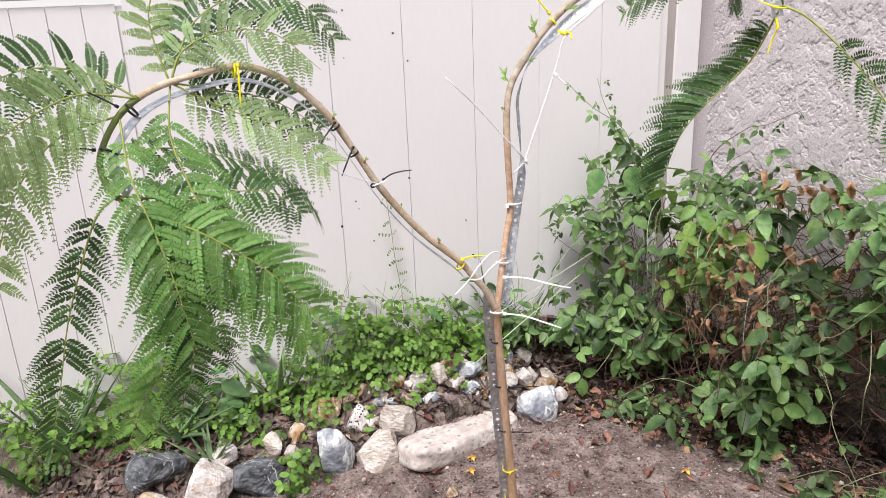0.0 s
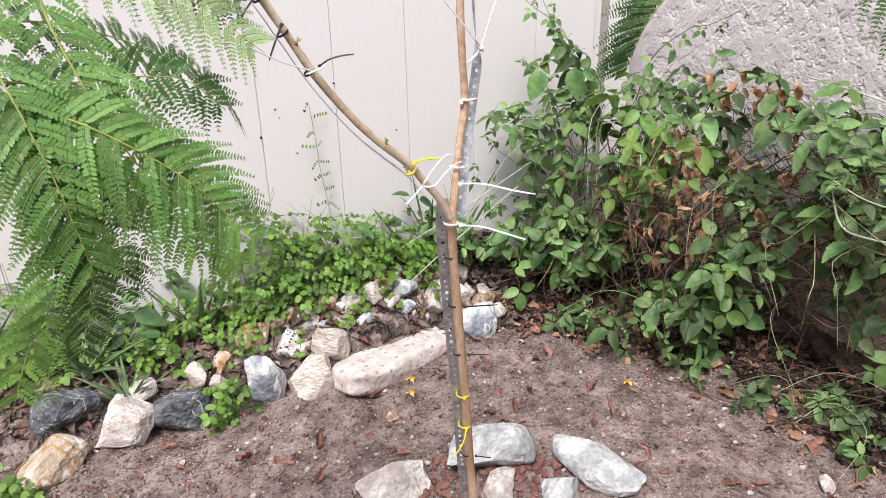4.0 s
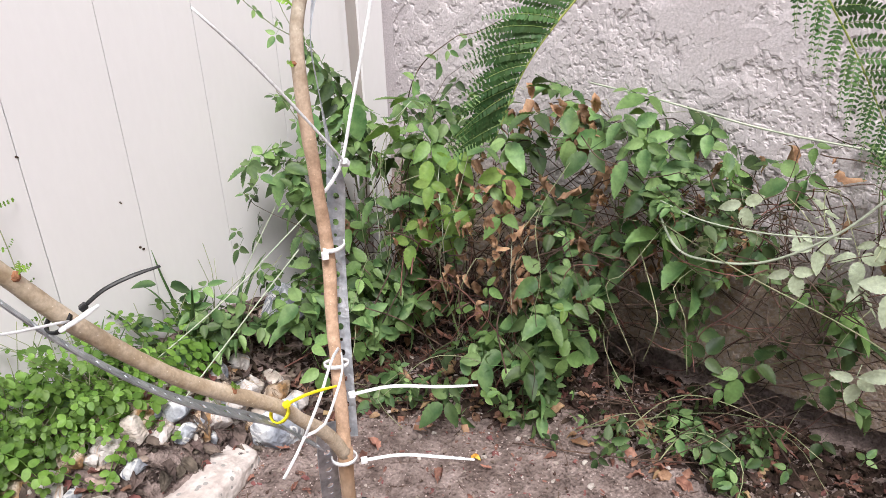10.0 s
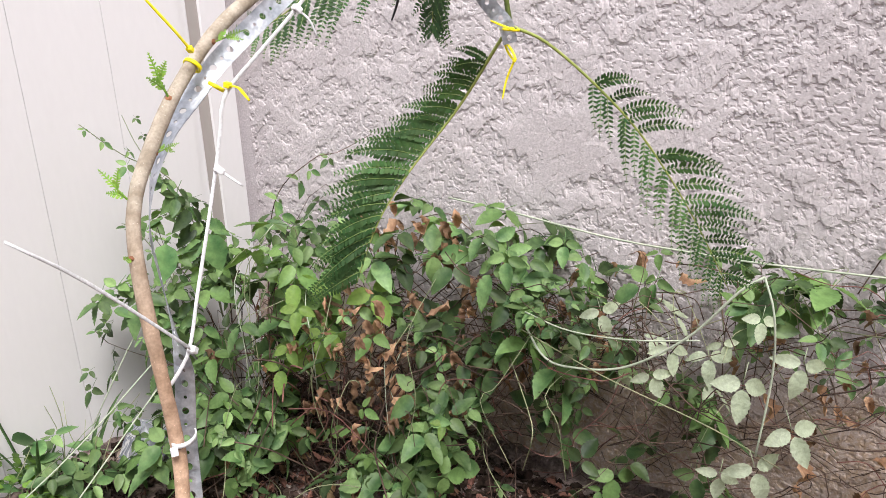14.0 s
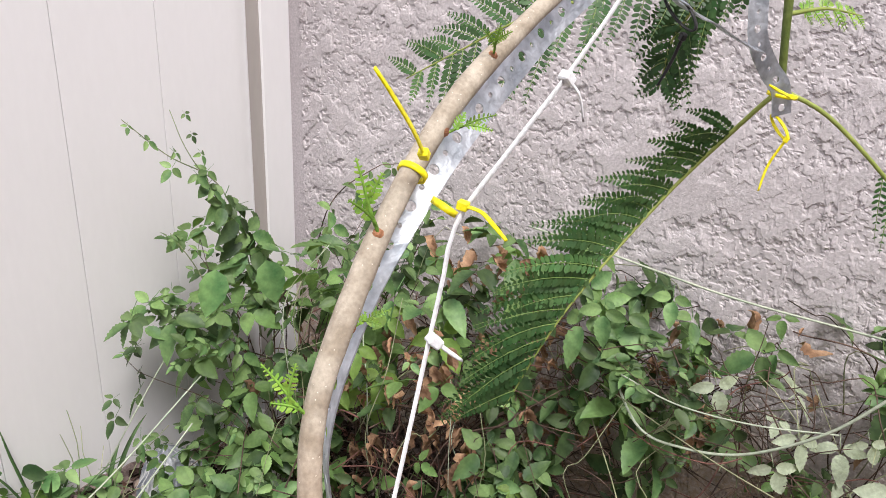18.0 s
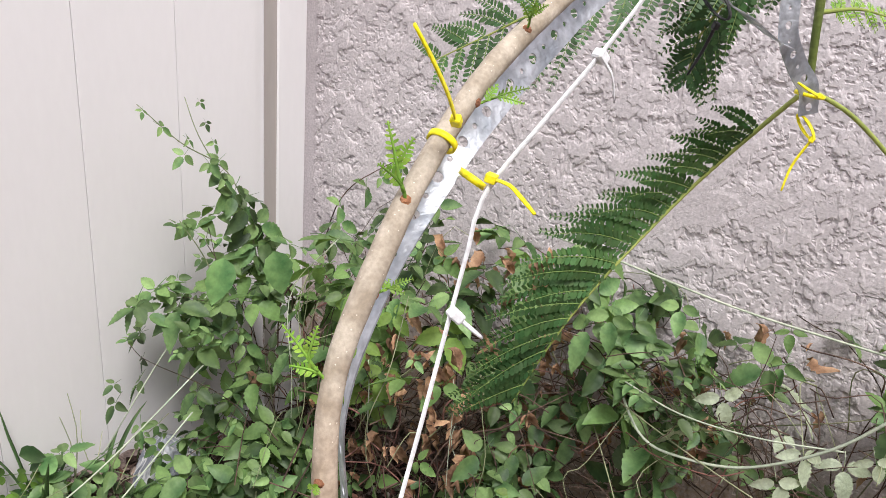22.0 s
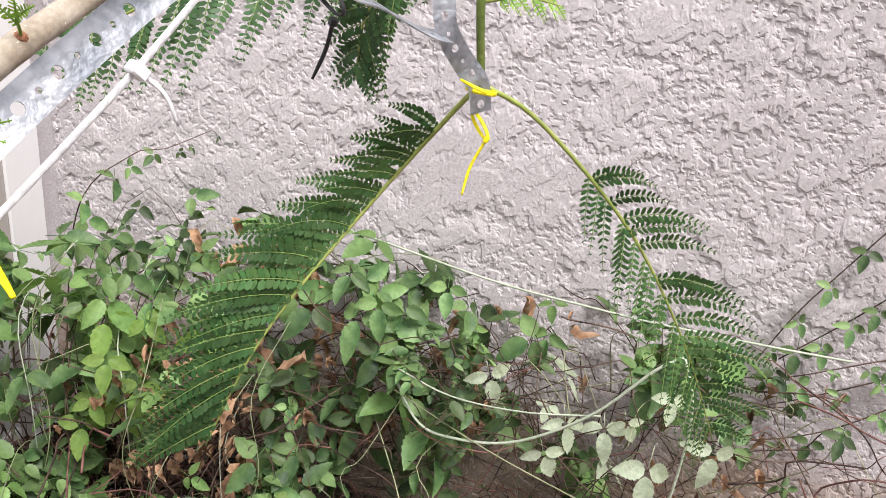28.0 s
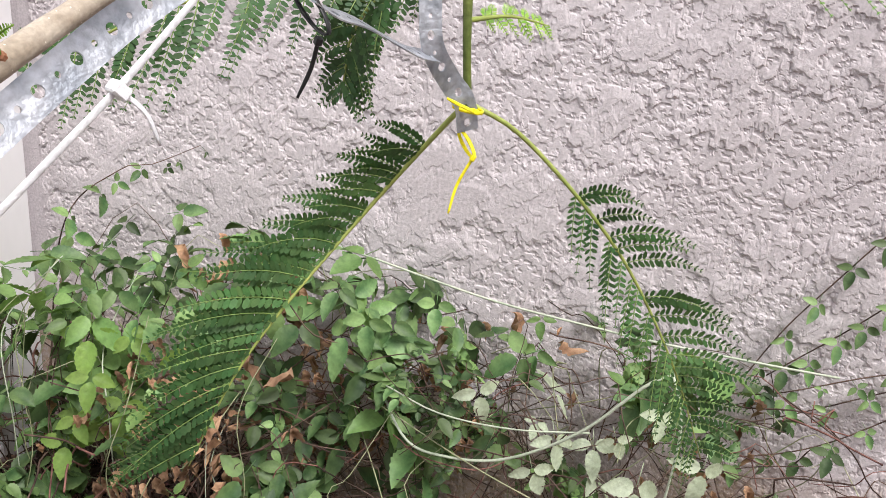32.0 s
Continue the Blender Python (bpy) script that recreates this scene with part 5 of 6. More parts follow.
TRI = [trifoliate(300 + k, s, LEAF) for k, s in enumerate((0.062, 0.07, 0.078, 0.085, 0.055, 0.066))]
TRI_SMALL = [trifoliate(320 + k, s, LEAF) for k, s in enumerate((0.032, 0.04, 0.046, 0.05))]
TRI_FRESH = [trifoliate(370 + k, s, LEAF_FRESH) for k, s in enumerate((0.062, 0.075, 0.085, 0.07))]
TRI_PALE = [trifoliate(340 + k, s, LEAF_LIGHT) for k, s in enumerate((0.07, 0.08, 0.09))]
TRI_BRIGHT = [trifoliate(350 + k, s, LEAF_BRIGHT) for k, s in enumerate((0.06, 0.085))]
DEAD = [crumpled(360 + k, s, LEAF_DEAD) for k, s in enumerate((0.05, 0.06, 0.075, 0.065, 0.055, 0.07, 0.045))]
LITTER = [crumpled(380 + k, s, LEAF_LITTER) for k, s in enumerate((0.04, 0.055, 0.065, 0.05, 0.048, 0.06))]


def facing(at, out, spin, sag):
    """A pose whose +x runs down and outward and whose +z looks along out."""
    z = Vector(out).normalized()
    x = (Vector((spin, -0.3 * spin, -sag)) - z * Vector((spin, -0.3 * spin, -sag)).dot(z)).normalized()
    y = z.cross(x)
    m = Matrix((x, y, z)).transposed().to_4x4()
    return Matrix.Translation(at) @ m


def bramble(name, at, label, masses, canes, seed, kinds, dead=(), group="brambles", bare=()):
    """A bramble: woody canes as parts, and leaves on the outer shell of its masses, each a piece."""
    rg = random.Random(seed)
    plant = thing(name, at, label, "bramble", group)
    for k in range(canes):
        c, r, *_ = rg.choice(masses)
        c, r = Vector(c), Vector(r)
        a = Vector((at[0] + rg.uniform(-0.12, 0.12), at[1] + rg.uniform(-0.15, 0.15), float(ground_z(at[0], at[1])) - 0.01))
        if at[0] > 2.1:
            a = Vector((2.31, c.y + rg.uniform(-1, 1) * r.y, rg.uniform(0.2, 0.7)))
        e = c + Vector((rg.uniform(-1, 1) * r.x, rg.uniform(-1, 1) * r.y, rg.uniform(-0.2, 1) * r.z))
        mid = a.lerp(e, 0.5) + Vector((rg.uniform(-0.12, 0.12), rg.uniform(-0.12, 0.12), rg.uniform(0.0, 0.14)))
        q = spline([a, mid, e, e + Vector((rg.uniform(-0.15, 0.05), rg.uniform(-0.15, 0.1), rg.uniform(-0.2, 0.05)))], 18)
        q = [Vector((min(p.x, WALL_X - 0.012), min(p.y, FENCE_Y - 0.02), p.z)) for p in q]
        part("cane", *tube(q, lambda u: 0.0018 - 0.001 * u, 5), rg.choice((CANE, TWIG, TWIG)), plant)
    for c, r, count, pool in masses:
        c, r = Vector(c), Vector(r)
        for k in range(int(count * 1.5)):
            for _ in range(40):
                d = Vector((rg.gauss(0, 1), rg.gauss(0, 1), rg.gauss(0, 1))).normalized()
                if d.dot(Vector((-0.62, -0.55, 0.5))) > rg.uniform(-0.75, 0.35):
                    break
            p = c + Vector([d[i] * r[i] * rg.choice((0.45, 0.62, 0.78, 0.9, 1.0, 1.06)) for i in range(3)])
            p.z += 0.06 * noise.noise(p * 6)
            if any(sum(((p[i] - q[i]) / w[i]) ** 2 for i in range(3)) < 1 for q, w in bare) and rg.random() < 0.85:
                continue
            if noise.noise(p * 8 + Vector((seed, 0, 0))) < 0.0:
                continue
            p.x, p.y = min(p.x, WALL_X - 0.03), min(p.y, FENCE_Y - 0.04)
            if p.z < float(ground_z(p.x, p.y)) + 0.03:
                p.z = float(ground_z(p.x, p.y)) + rg.uniform(0.03, 0.09)
            out = d * 0.5 + Vector((-0.2, -0.25, 0.75)) + Vector((rg.uniform(-0.8, 0.8), rg.uniform(-0.8, 0.8), rg.uniform(-0.4, 0.4)))
            me = rg.choice(kinds[pool])
            piece("leaf", me, facing(p, out, rg.uniform(-1, 1), rg.uniform(-0.2, 1.1)) @ Matrix.Scale(rg.choice((0.5, 0.65, 0.8, 0.9, 1.0, 1.15)), 4), plant)
    for c, r, count in dead:
        for k in range(count):
            p = Vector(c) + Vector([rg.uniform(-1, 1) * r[i] for i in range(3)])
            p.x = min(p.x, WALL_X - 0.02)
            piece("dead_leaf", rg.choice(DEAD), facing(p, (rg.uniform(-1, 0.4), rg.uniform(-1, 0.4), rg.uniform(-0.4, 0.8)), rg.uniform(-0.6, 0.6), 1.5) @ Matrix.Scale(rg.uniform(0.5, 1.15), 4), plant)
    return plant


def leaf_bit(seed, ln):
    v, f = blade_leaf(ln, ln * 0.55, seed, teeth=0.1, fold=0.6, curl=0.5, wave=0.25, rows=5)
    return [q + Vector((0, 0, 0.25 * ln * noise.noise(q * (2.5 / ln) + Vector((seed, 0, 0))))) for q in v], f


bits = [leaf_bit(430 + k, 1.0) for k in range(7)]
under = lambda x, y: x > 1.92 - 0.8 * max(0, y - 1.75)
# this layer also paints the shade on the ground below the brambles
scatter("leaf_litter", spots(3400, 31, 1.25, 2.33, 0.9, 2.75, under), bits, LITTER_SHADE, "dead leaves under the brambles, coloured near black for the shade there", "litter", 32, (0.02, 0.055), lift=0.004)
scatter("leaf_litter", spots(260, 33, 1.25, 2.33, 0.9, 2.75, under), bits, LEAF_LITTER, "red-brown dead leaves under the brambles", "litter", 34, (0.02, 0.05), lift=0.008)
scatter("leaf_litter", spots(160, 41, 1.25, 2.05, 1.2, 2.5, lambda x, y: x > 1.82 - 0.8 * max(0, y - 1.75)), bits, LEAF_DEAD, "pale tan dead leaves along the foot of the brambles", "litter", 42, (0.025, 0.06), lift=0.012)
scatter("leaf_litter", spots(1000, 35, -0.4, 1.5, 2.33, 2.66), bits, CHIP, "curled grey-brown scraps between the stones", "litter", 36, (0.025, 0.07), lift=0.012)
scatter("leaf_litter", spots(150, 37, -0.4, 1.5, 2.33, 2.66), bits, LEAF_LITTER, "reddish curled leaves between the stones", "litter", 38, (0.02, 0.05), lift=0.02)
scatter("leaf_scraps", spots(700, 39, -0.5, 1.95, 0.9, 2.4), bits, RED_BIT, "small red-brown leaf scraps trodden into the soil", "litter", 40, (0.010, 0.036), flat=0.4, lift=0.002)


KINDS = {"green": TRI + TRI + TRI_FRESH[:3], "small": TRI_SMALL, "pale": TRI_PALE + TRI[:1], "mixed": TRI + TRI_SMALL + TRI_FRESH[:2], "fresh": TRI_FRESH + TRI_FRESH + TRI[:2]}
WITHERED = [((1.84, 2.01, 0.52), (0.16, 0.17, 0.22))]
bramble("bramble", (1.85, 2.5, 0.0), "dense green bramble filling the corner between fence and wall",
        [((1.88, 2.50, 0.40), (0.34, 0.24, 0.38), 165, "mixed"), ((1.64, 2.60, 0.50), (0.18, 0.12, 0.34), 75, "small"), ((1.80, 2.62, 0.70), (0.20, 0.08, 0.22), 50, "mixed"), ((1.88, 2.27, 0.66), (0.13, 0.14, 0.20), 62, "fresh"), ((1.72, 2.42, 0.26), (0.24, 0.18, 0.24), 105, "mixed"), ((1.66, 2.2, 0.06), (0.15, 0.14, 0.10), 22, "small")], 22, 71, KINDS,
        [((1.85, 2.4, 0.35), (0.2, 0.2, 0.25), 30)], bare=WITHERED)
bramble("bramble", (1.95, 2.1, 0.0), "tall bramble with a heart of withered brown leaves",
        [((1.98, 2.06, 0.46), (0.24, 0.26, 0.42), 165, "green"), ((1.83, 1.96, 0.14), (0.22, 0.26, 0.17), 60, "mixed"), ((1.95, 1.80, 0.30), (0.14, 0.14, 0.14), 40, "green"), ((2.12, 2.10, 0.78), (0.17, 0.28, 0.17), 48, "green"), ((2.05, 2.4, 0.62), (0.2, 0.16, 0.24), 60, "mixed")], 26, 72, KINDS,
        [((1.86, 2.03, 0.52), (0.09, 0.17, 0.22), 80), ((2.0, 1.85, 0.5), (0.08, 0.1, 0.2), 30), ((2.08, 1.98, 0.84), (0.08, 0.16, 0.06), 30)], bare=WITHERED)
bramble("bramble", (2.2, 1.7, 0.0), "bramble trailing along the stucco with thin tangled stems",
        [((2.16, 1.72, 0.74), (0.15, 0.26, 0.16), 92, "green"), ((2.2, 1.6, 0.5), (0.1, 0.3, 0.2), 40, "small"), ((2.06, 1.50, 0.68), (0.10, 0.14, 0.09), 44, "small"), ((2.22, 1.45, 0.36), (0.07, 0.32, 0.2), 34, "mixed"), ((2.10, 1.60, 0.50), (0.09, 0.26, 0.13), 40, "green")], 26, 73, KINDS,
        [((2.18, 1.66, 0.58), (0.10, 0.26, 0.20), 80)])
bramble("bramble", (2.2, 1.1, 0.0), "bramble with pale upturned leaves hanging from the wall",
        [((2.10, 1.25, 0.64), (0.12, 0.22, 0.13), 18, "pale"), ((2.22, 1.12, 0.76), (0.09, 0.28, 0.10), 50, "green"), ((2.20, 0.80, 0.66), (0.10, 0.16, 0.16), 26, "small"), ((2.14, 1.2, 0.35), (0.12, 0.16, 0.14), 24, "green")], 30, 74, KINDS,
        [((2.24, 1.1, 0.66), (0.06, 0.3, 0.16), 26), ((2.2, 0.75, 0.4), (0.08, 0.25, 0.2), 24)])
bramble("bramble", (1.95, 1.6, 0.0), "low bramble shoots creeping out over the soil",
        [((1.88, 1.70, 0.08), (0.17, 0.26, 0.12), 38, "small"), ((2.0, 1.36, 0.06), (0.14, 0.18, 0.08), 24, "small"), ((2.08, 1.2, 0.12), (0.08, 0.06, 0.16), 14, "green"), ((2.12, 1.55, 0.16), (0.13, 0.35, 0.15), 22, "mixed"), ((2.14, 1.1, 0.2), (0.12, 0.3, 0.12), 20, "mixed")], 18, 75, KINDS)

# sparse climbing shoots at the far end of the wall
creeper = thing("wall_creeper", (2.27, 0.75, 0.7), "thin bramble shoots climbing the bare stucco", "bramble", "brambles")
for k, line in enumerate(([(2.29, 0.86, 0.78), (2.29, 0.81, 0.91), (2.295, 0.745, 1.03), (2.295, 0.67, 1.165), (2.3, 0.60, 1.27), (2.3, 0.52, 1.36)], [(2.28, 0.82, 0.80), (2.29, 0.7, 0.93), (2.3, 0.59, 1.06), (2.3, 0.5, 1.15)], [(2.25, 0.95, 0.74), (2.28, 0.8, 0.76), (2.29, 0.6, 0.86), (2.3, 0.45, 0.9)], [(2.2, 1.1, 0.6), (2.27, 0.8, 0.70), (2.3, 0.55, 0.84)], [(2.26, 0.95, 0.55), (2.28, 0.7, 0.65), (2.3, 0.5, 0.82)])):
    q = spline(line, 24)
    part("cane", *tube(q, 0.0016, 5), TWIG, creeper)
    rg = random.Random(140 + k)
    for j in range(2, 24, 3):
        piece("leaf", rg.choice(TRI_SMALL + TRI[:1]), facing(q[j] + Vector((-0.015, 0, rg.uniform(-0.02, 0.01))), (-0.8, rg.uniform(-0.5, 0.3), 0.5), rg.uniform(-1, 1), 0.8) @ Matrix.Scale(rg.uniform(0.5, 0.9), 4), creeper)

# the bright leaf that stands out, and the pale runner across the wall plants
bright = thing("bramble_shoot", (1.9, 2.0, 0.3), "yellow-green bramble shoots with fresh three-part leaves", "bramble", "brambles")
part("cane", *tube(spline([(1.95, 2.06, 0.30), (1.93, 2.02, 0.55), (1.90, 1.99, 0.73)], 12), 0.002, 5), CANE, bright)
piece("leaf", TRI_BRIGHT[1], facing((1.90, 1.985, 0.72), (-0.55, -0.6, 0.55), 0.3, 1), bright)
piece("leaf", TRI_BRIGHT[0], facing((1.82, 2.10, 0.60), (-0.55, -0.6, 0.55), -0.3, 1), bright)
piece("leaf", TRI_BRIGHT[0], facing((1.88, 1.76, 0.385), (-0.4, -0.6, 0.8), -0.3, 0.6) @ Matrix.Scale(0.6, 4), bright)
rg = random.Random(91)
for k in range(8):
    p = (1.78 + rg.uniform(-0.05, 0.1), rg.uniform(2.05, 2.4), rg.uniform(0.45, 0.82))
    piece("leaf", rg.choice(TRI_BRIGHT), facing(p, (-0.6, -0.5, 0.6), rg.uniform(-0.6, 0.6), rg.uniform(0.2, 1)) @ Matrix.Scale(rg.uniform(0.7, 0.95), 4), bright)
runner = thing("bramble_runner", (2.0, 1.5, 0.6), "long pale bramble runner looping in front of the wall", "bramble", "brambles")
part("cane", *tube(spline([(2.04, 1.62, 0.69), (1.98, 1.52, 0.60), (1.96, 1.42, 0.60), (1.96, 1.30, 0.635), (1.955, 1.17, 0.742), (1.955, 1.075, 0.87), (1.96, 1.03, 0.91)], 40), 0.0030, 6), CANE_PALE, runner)
part("cane", *tube(spline([(2.26, 1.95, 0.89), (2.22, 1.72, 0.885), (2.2, 1.43, 0.86), (2.2, 1.2, 0.853), (2.2, 1.08, 0.852), (2.2, 0.86, 0.86), (2.22, 0.7, 0.86)], 40), 0.0026, 6), CANE_PALE, runner)
part("cane", *tube(spline([(1.96, 1.03, 0.91), (1.93, 1.0, 0.84), (1.95, 0.99, 0.70), (1.94, 1.0, 0.50)], 24), 0.0024, 6), CANE_PALE, runner)
part("cane", *tube(spline([(2.0, 1.58, 0.70), (1.97, 1.45, 0.69), (1.97, 1.3, 0.70), (2.0, 1.15, 0.72)], 24), 0.0018, 6), CANE_PALE, runner)
part("cane", *tube(spline([(2.0, 1.62, 0.66), (1.95, 1.35, 0.6), (1.93, 1.1, 0.55), (1.95, 0.95, 0.48)], 24), 0.0016, 5), CANE, runner)
for k, (x, y, z, sc) in enumerate(((1.96, 1.244, 0.63, 0.95), (1.95, 1.045, 0.665, 1.05), (1.93, 0.998, 0.48, 0.95), (1.95, 1.07, 0.425, 0.95), (1.94, 0.937, 0.585, 1.0), (1.97, 0.937, 0.73, 0.85), (1.98, 1.10, 0.735, 0.7), (2.0, 1.029, 0.80, 0.65), (2.0, 1.383, 0.745, 0.75))):
    piece("leaf", TRI_PALE[k % 3], facing((x, y, z), (-0.85, -0.4, 0.3), (-1) ** k * 0.35, 1) @ Matrix.Scale(sc * 0.85, 4), runner)

# tall vine against the fence
vine = thing("vine", (1.7, 2.6, 0.0), "thin climbing vine with oval leaves against the white fence", "vine")
for k, line in enumerate(([(1.92, 2.6, 0.5), (1.88, 2.58, 0.75), (1.83, 2.6, 0.93), (1.77, 2.6, 1.01), (1.66, 2.6, 1.08), (1.55, 2.6, 1.18)], [(1.92, 2.6, 0.5), (1.85, 2.57, 0.8), (1.77, 2.58, 0.97), (1.71, 2.6, 1.09), (1.69, 2.62, 1.18)], [(1.80, 2.5, 0.3), (1.72, 2.5, 0.6), (1.66, 2.52, 0.8), (1.60, 2.54, 0.92)], [(2.1, 2.6, 0.3), (2.15, 2.56, 0.8), (2.2, 2.42, 0.97), (2.22, 2.33, 1.0), (2.26, 2.22, 1.06)])):
    q = spline(line, 30)
    part("cane", *tube(q, lambda u: 0.0028 - 0.0018 * u, 6), CANE if k < 3 else TWIG, vine)
    rg = random.Random(90 + k)
    for j in range(9, 30, 2):
        u = j / 30
        me = rg.choice(TRI if u < 0.7 else TRI_SMALL)
        piece("leaf", me, facing(q[j] + Vector((rg.uniform(-0.03, 0.03), -0.02, -0.01)), (rg.uniform(-0.5, 0.3), -0.8, 0.5), rg.uniform(-1, 1), 0.7) @ Matrix.Scale(1.25 - 0.75 * u, 4), vine)
v, f = blade_leaf(0.10, 0.062, 5, curl=0.2)
me = mesh("leaf", v, f, LEAF)
piece("leaf", me, facing((1.60, 2.24, 0.93), (-0.5, -0.8, 0.2), 0.2, 1.2), vine)
piece("leaf", me, facing((1.52, 2.3, 0.92), (-0.3, -0.8, 0.3), -0.4, 1.2), vine)


# ---- low plants in the bed ----
def sprig_mesh(seed, ln, leaf, material, pairs=5):
    """A short pinnate sprig with round leaflets."""
    rg = random.Random(seed)
    path = spline([Vector((0, 0, 0)), Vector((ln * 0.5, rg.uniform(-0.1, 0.1) * ln, 0.06 * ln)), Vector((ln, rg.uniform(-0.15, 0.15) * ln, -0.12 * ln))], 12)
    parts, joins = [(*tube(path, lambda u: 0.0011 * (1 - 0.5 * u), 4), Matrix())], []
    for k in range(pairs):
        p = path[2 + int(9 * k / max(1, pairs - 1))]
        for side in (1, -1):
            v, f = blade_leaf(leaf * rg.uniform(0.8, 1.15), leaf * 0.72, rg.randrange(9999), teeth=0.0, fold=0.1, curl=0.15, rows=5, round_=1.0)
            parts.append((v, f, Matrix.Translation(p) @ pose(0, 0, 0, rg.uniform(-20, 20), rg.uniform(-20, 15), side * rg.uniform(55, 85))))
            joins.append((len(parts) - 1, 2 + int(9 * k / max(1, pairs - 1))))
    v, f = blade_leaf(leaf, leaf * 0.75, seed, teeth=0, rows=5, round_=1.0)
    parts.append((v, f, Matrix.Translation(path[-1])))
    joins.append((len(parts) - 1, 11))
    v, f = merge(parts)
    first = [sum(len(q[0]) for q in parts[:i]) for i in range(len(parts))]
    f += [(ring * 4, first[i] + 2, first[i] + 7) for i, ring in joins]
    return mesh("sprig", v, f, material)


SPRIGS = [sprig_mesh(400 + k, 0.075 + 0.022 * (k % 3), 0.0165 + 0.0024 * (k % 4), LEAF_SMALL, 3 + k % 3) for k in range(9)]


def low_plant(x, y, r, h, count, seed, label, name="ground_cover", pool=None, group="low bed plants"):
    rg = random.Random(seed)
    base = float(ground_z(x, y))
    plant = thing(name, (x, y, base), label, "plant", group)
    for k in range(max(4, count // 5)):
        e = Vector((x + rg.uniform(-1, 1) * r, min(y + rg.uniform(-0.8, 0.7) * r, FENCE_Y - 0.03), base + rg.uniform(0.45, 1.05) * h))
        q = spline([Vector((x + rg.uniform(-0.6, 0.6) * r, y + rg.uniform(-0.4, 0.4) * r, base - 0.01)), Vector((x, y, base)).lerp(e, 0.55) + Vector((0, 0, 0.1 * h)), e], 10)
        part("stem", *tube(q, lambda u: 0.0019 - 0.0009 * u, 4), CANE, plant)
    for k in range(int(count * 1.25)):
        a, d = rg.uniform(0, 2 * math.pi), math.sqrt(rg.random())
        px, py = x + r * d * math.cos(a), min(y + r * 0.75 * d * math.sin(a), FENCE_Y - 0.03)
        pz = max(float(ground_z(px, py)) + 0.02, base + h * (1 - 0.75 * d * d) * rg.choice((0.25, 0.45, 0.65, 0.8, 0.95, 1.05)))
        if noise.noise(Vector((px, py, pz)) * 11) < -0.12:
            continue
        out = Vector((math.cos(a) * d * 0.5, math.sin(a) * d * 0.4 - 0.35, 0.9)) + Vector((rg.uniform(-0.3, 0.3), rg.uniform(-0.3, 0.3), 0))
        piece("sprig", rg.choice(pool or SPRIGS), facing((px, py, pz), out, rg.uniform(-1, 1), rg.uniform(-0.3, 1.0)) @ Matrix.Scale(rg.uniform(0.85, 1.4), 4), plant)


for k, (x, y, r, h, n) in enumerate([(0.60, 2.68, 0.15, 0.44, 42), (0.78, 2.66, 0.18, 0.36, 46), (0.96, 2.64, 0.2, 0.28, 44), (1.16, 2.66, 0.18, 0.20, 45), (0.44, 2.62, 0.16, 0.16, 36), (0.45, 2.28, 0.075, 0.13, 20), (0.28, 2.62, 0.16, 0.12, 14), (-0.10, 2.68, 0.2, 0.36, 20), (-0.2, 2.15, 0.12, 0.10, 26), (-0.42, 2.6, 0.15, 0.3, 24), (-0.3, 2.7, 0.18, 0.26, 22), (-0.6, 2.65, 0.2, 0.3, 22), (0.06, 2.64, 0.2, 0.26, 16), (0.18, 2.60, 0.14, 0.14, 8), (-0.25, 2.5, 0.16, 0.22, 12), (0.70, 2.55, 0.14, 0.18, 36), (0.9, 2.54, 0.14, 0.17, 34), (0.56, 2.60, 0.14, 0.2, 30), (1.05, 2.56, 0.12, 0.16, 22), (0.80, 2.60, 0.14, 0.3, 26)]):
    low_plant(x, y, r, h, n, 500 + k, "low clover-like plant with small round yellow-green leaves")
BROAD = []
for k in range(4):
    v, f = blade_leaf(0.055 + 0.01 * k, 0.036 + 0.006 * k, 470 + k, teeth=0.02, curl=0.25, rows=9, veins=0.015)
    BROAD.append(mesh("leaf", v, f, LEAF))
for k, (x, y, r, h, n) in enumerate([(0.72, 2.70, 0.13, 0.28, 12), (0.98, 2.70, 0.16, 0.26, 16), (1.2, 2.68, 0.14, 0.26, 16), (0.05, 2.70, 0.14, 0.42, 16), (0.34, 2.70, 0.12, 0.34, 10), (-0.05, 2.6, 0.16, 0.3, 14), (0.18, 2.66, 0.14, 0.22, 14)]):
    low_plant(x, y, r, h, n, 540 + k, "weedy plant with broad oval leaves at the fence", name="weed", pool=BROAD)
low_plant(1.38, 2.64, 0.16, 0.30, 40, 520, "leafy seedling clump at the foot of the fence", pool=TRI_SMALL)
low_plant(1.66, 2.26, 0.10, 0.10, 14, 521, "small seedlings at the edge of the soil", pool=TRI_SMALL)
low_plant(1.90, 1.30, 0.08, 0.07, 8, 522, "small seedling among fallen leaves", pool=TRI_SMALL)

# thin sprig climbing the fence
sv_ = thing("climbing_sprig", (0.95, 2.74, 0.2), "single wiry stem with paired little leaves against the fence", "vine")
line = spline([(0.935, 2.75, 0.2), (0.93, 2.755, 0.40), (0.912, 2.76, 0.55), (0.905, 2.76, 0.66), (0.892, 2.76, 0.80)], 24)
part("stem", *tube(line, 0.0014, 5), CANE, sv_)
rg = random.Random(17)
for j in range(5, 24, 2):
    for side in (-1, 1):
        if rg.random() < 0.75:
            piece("sprig", rg.choice(SPRIGS), Matrix.Translation(line[j]) @ pose(0, 0, 0, 90 + rg.uniform(-25, 15), rg.uniform(-35, 45), (0 if side > 0 else 180) + rg.uniform(-25, 25)) @ Matrix.Scale(rg.uniform(0.25, 0.5), 4), sv_)



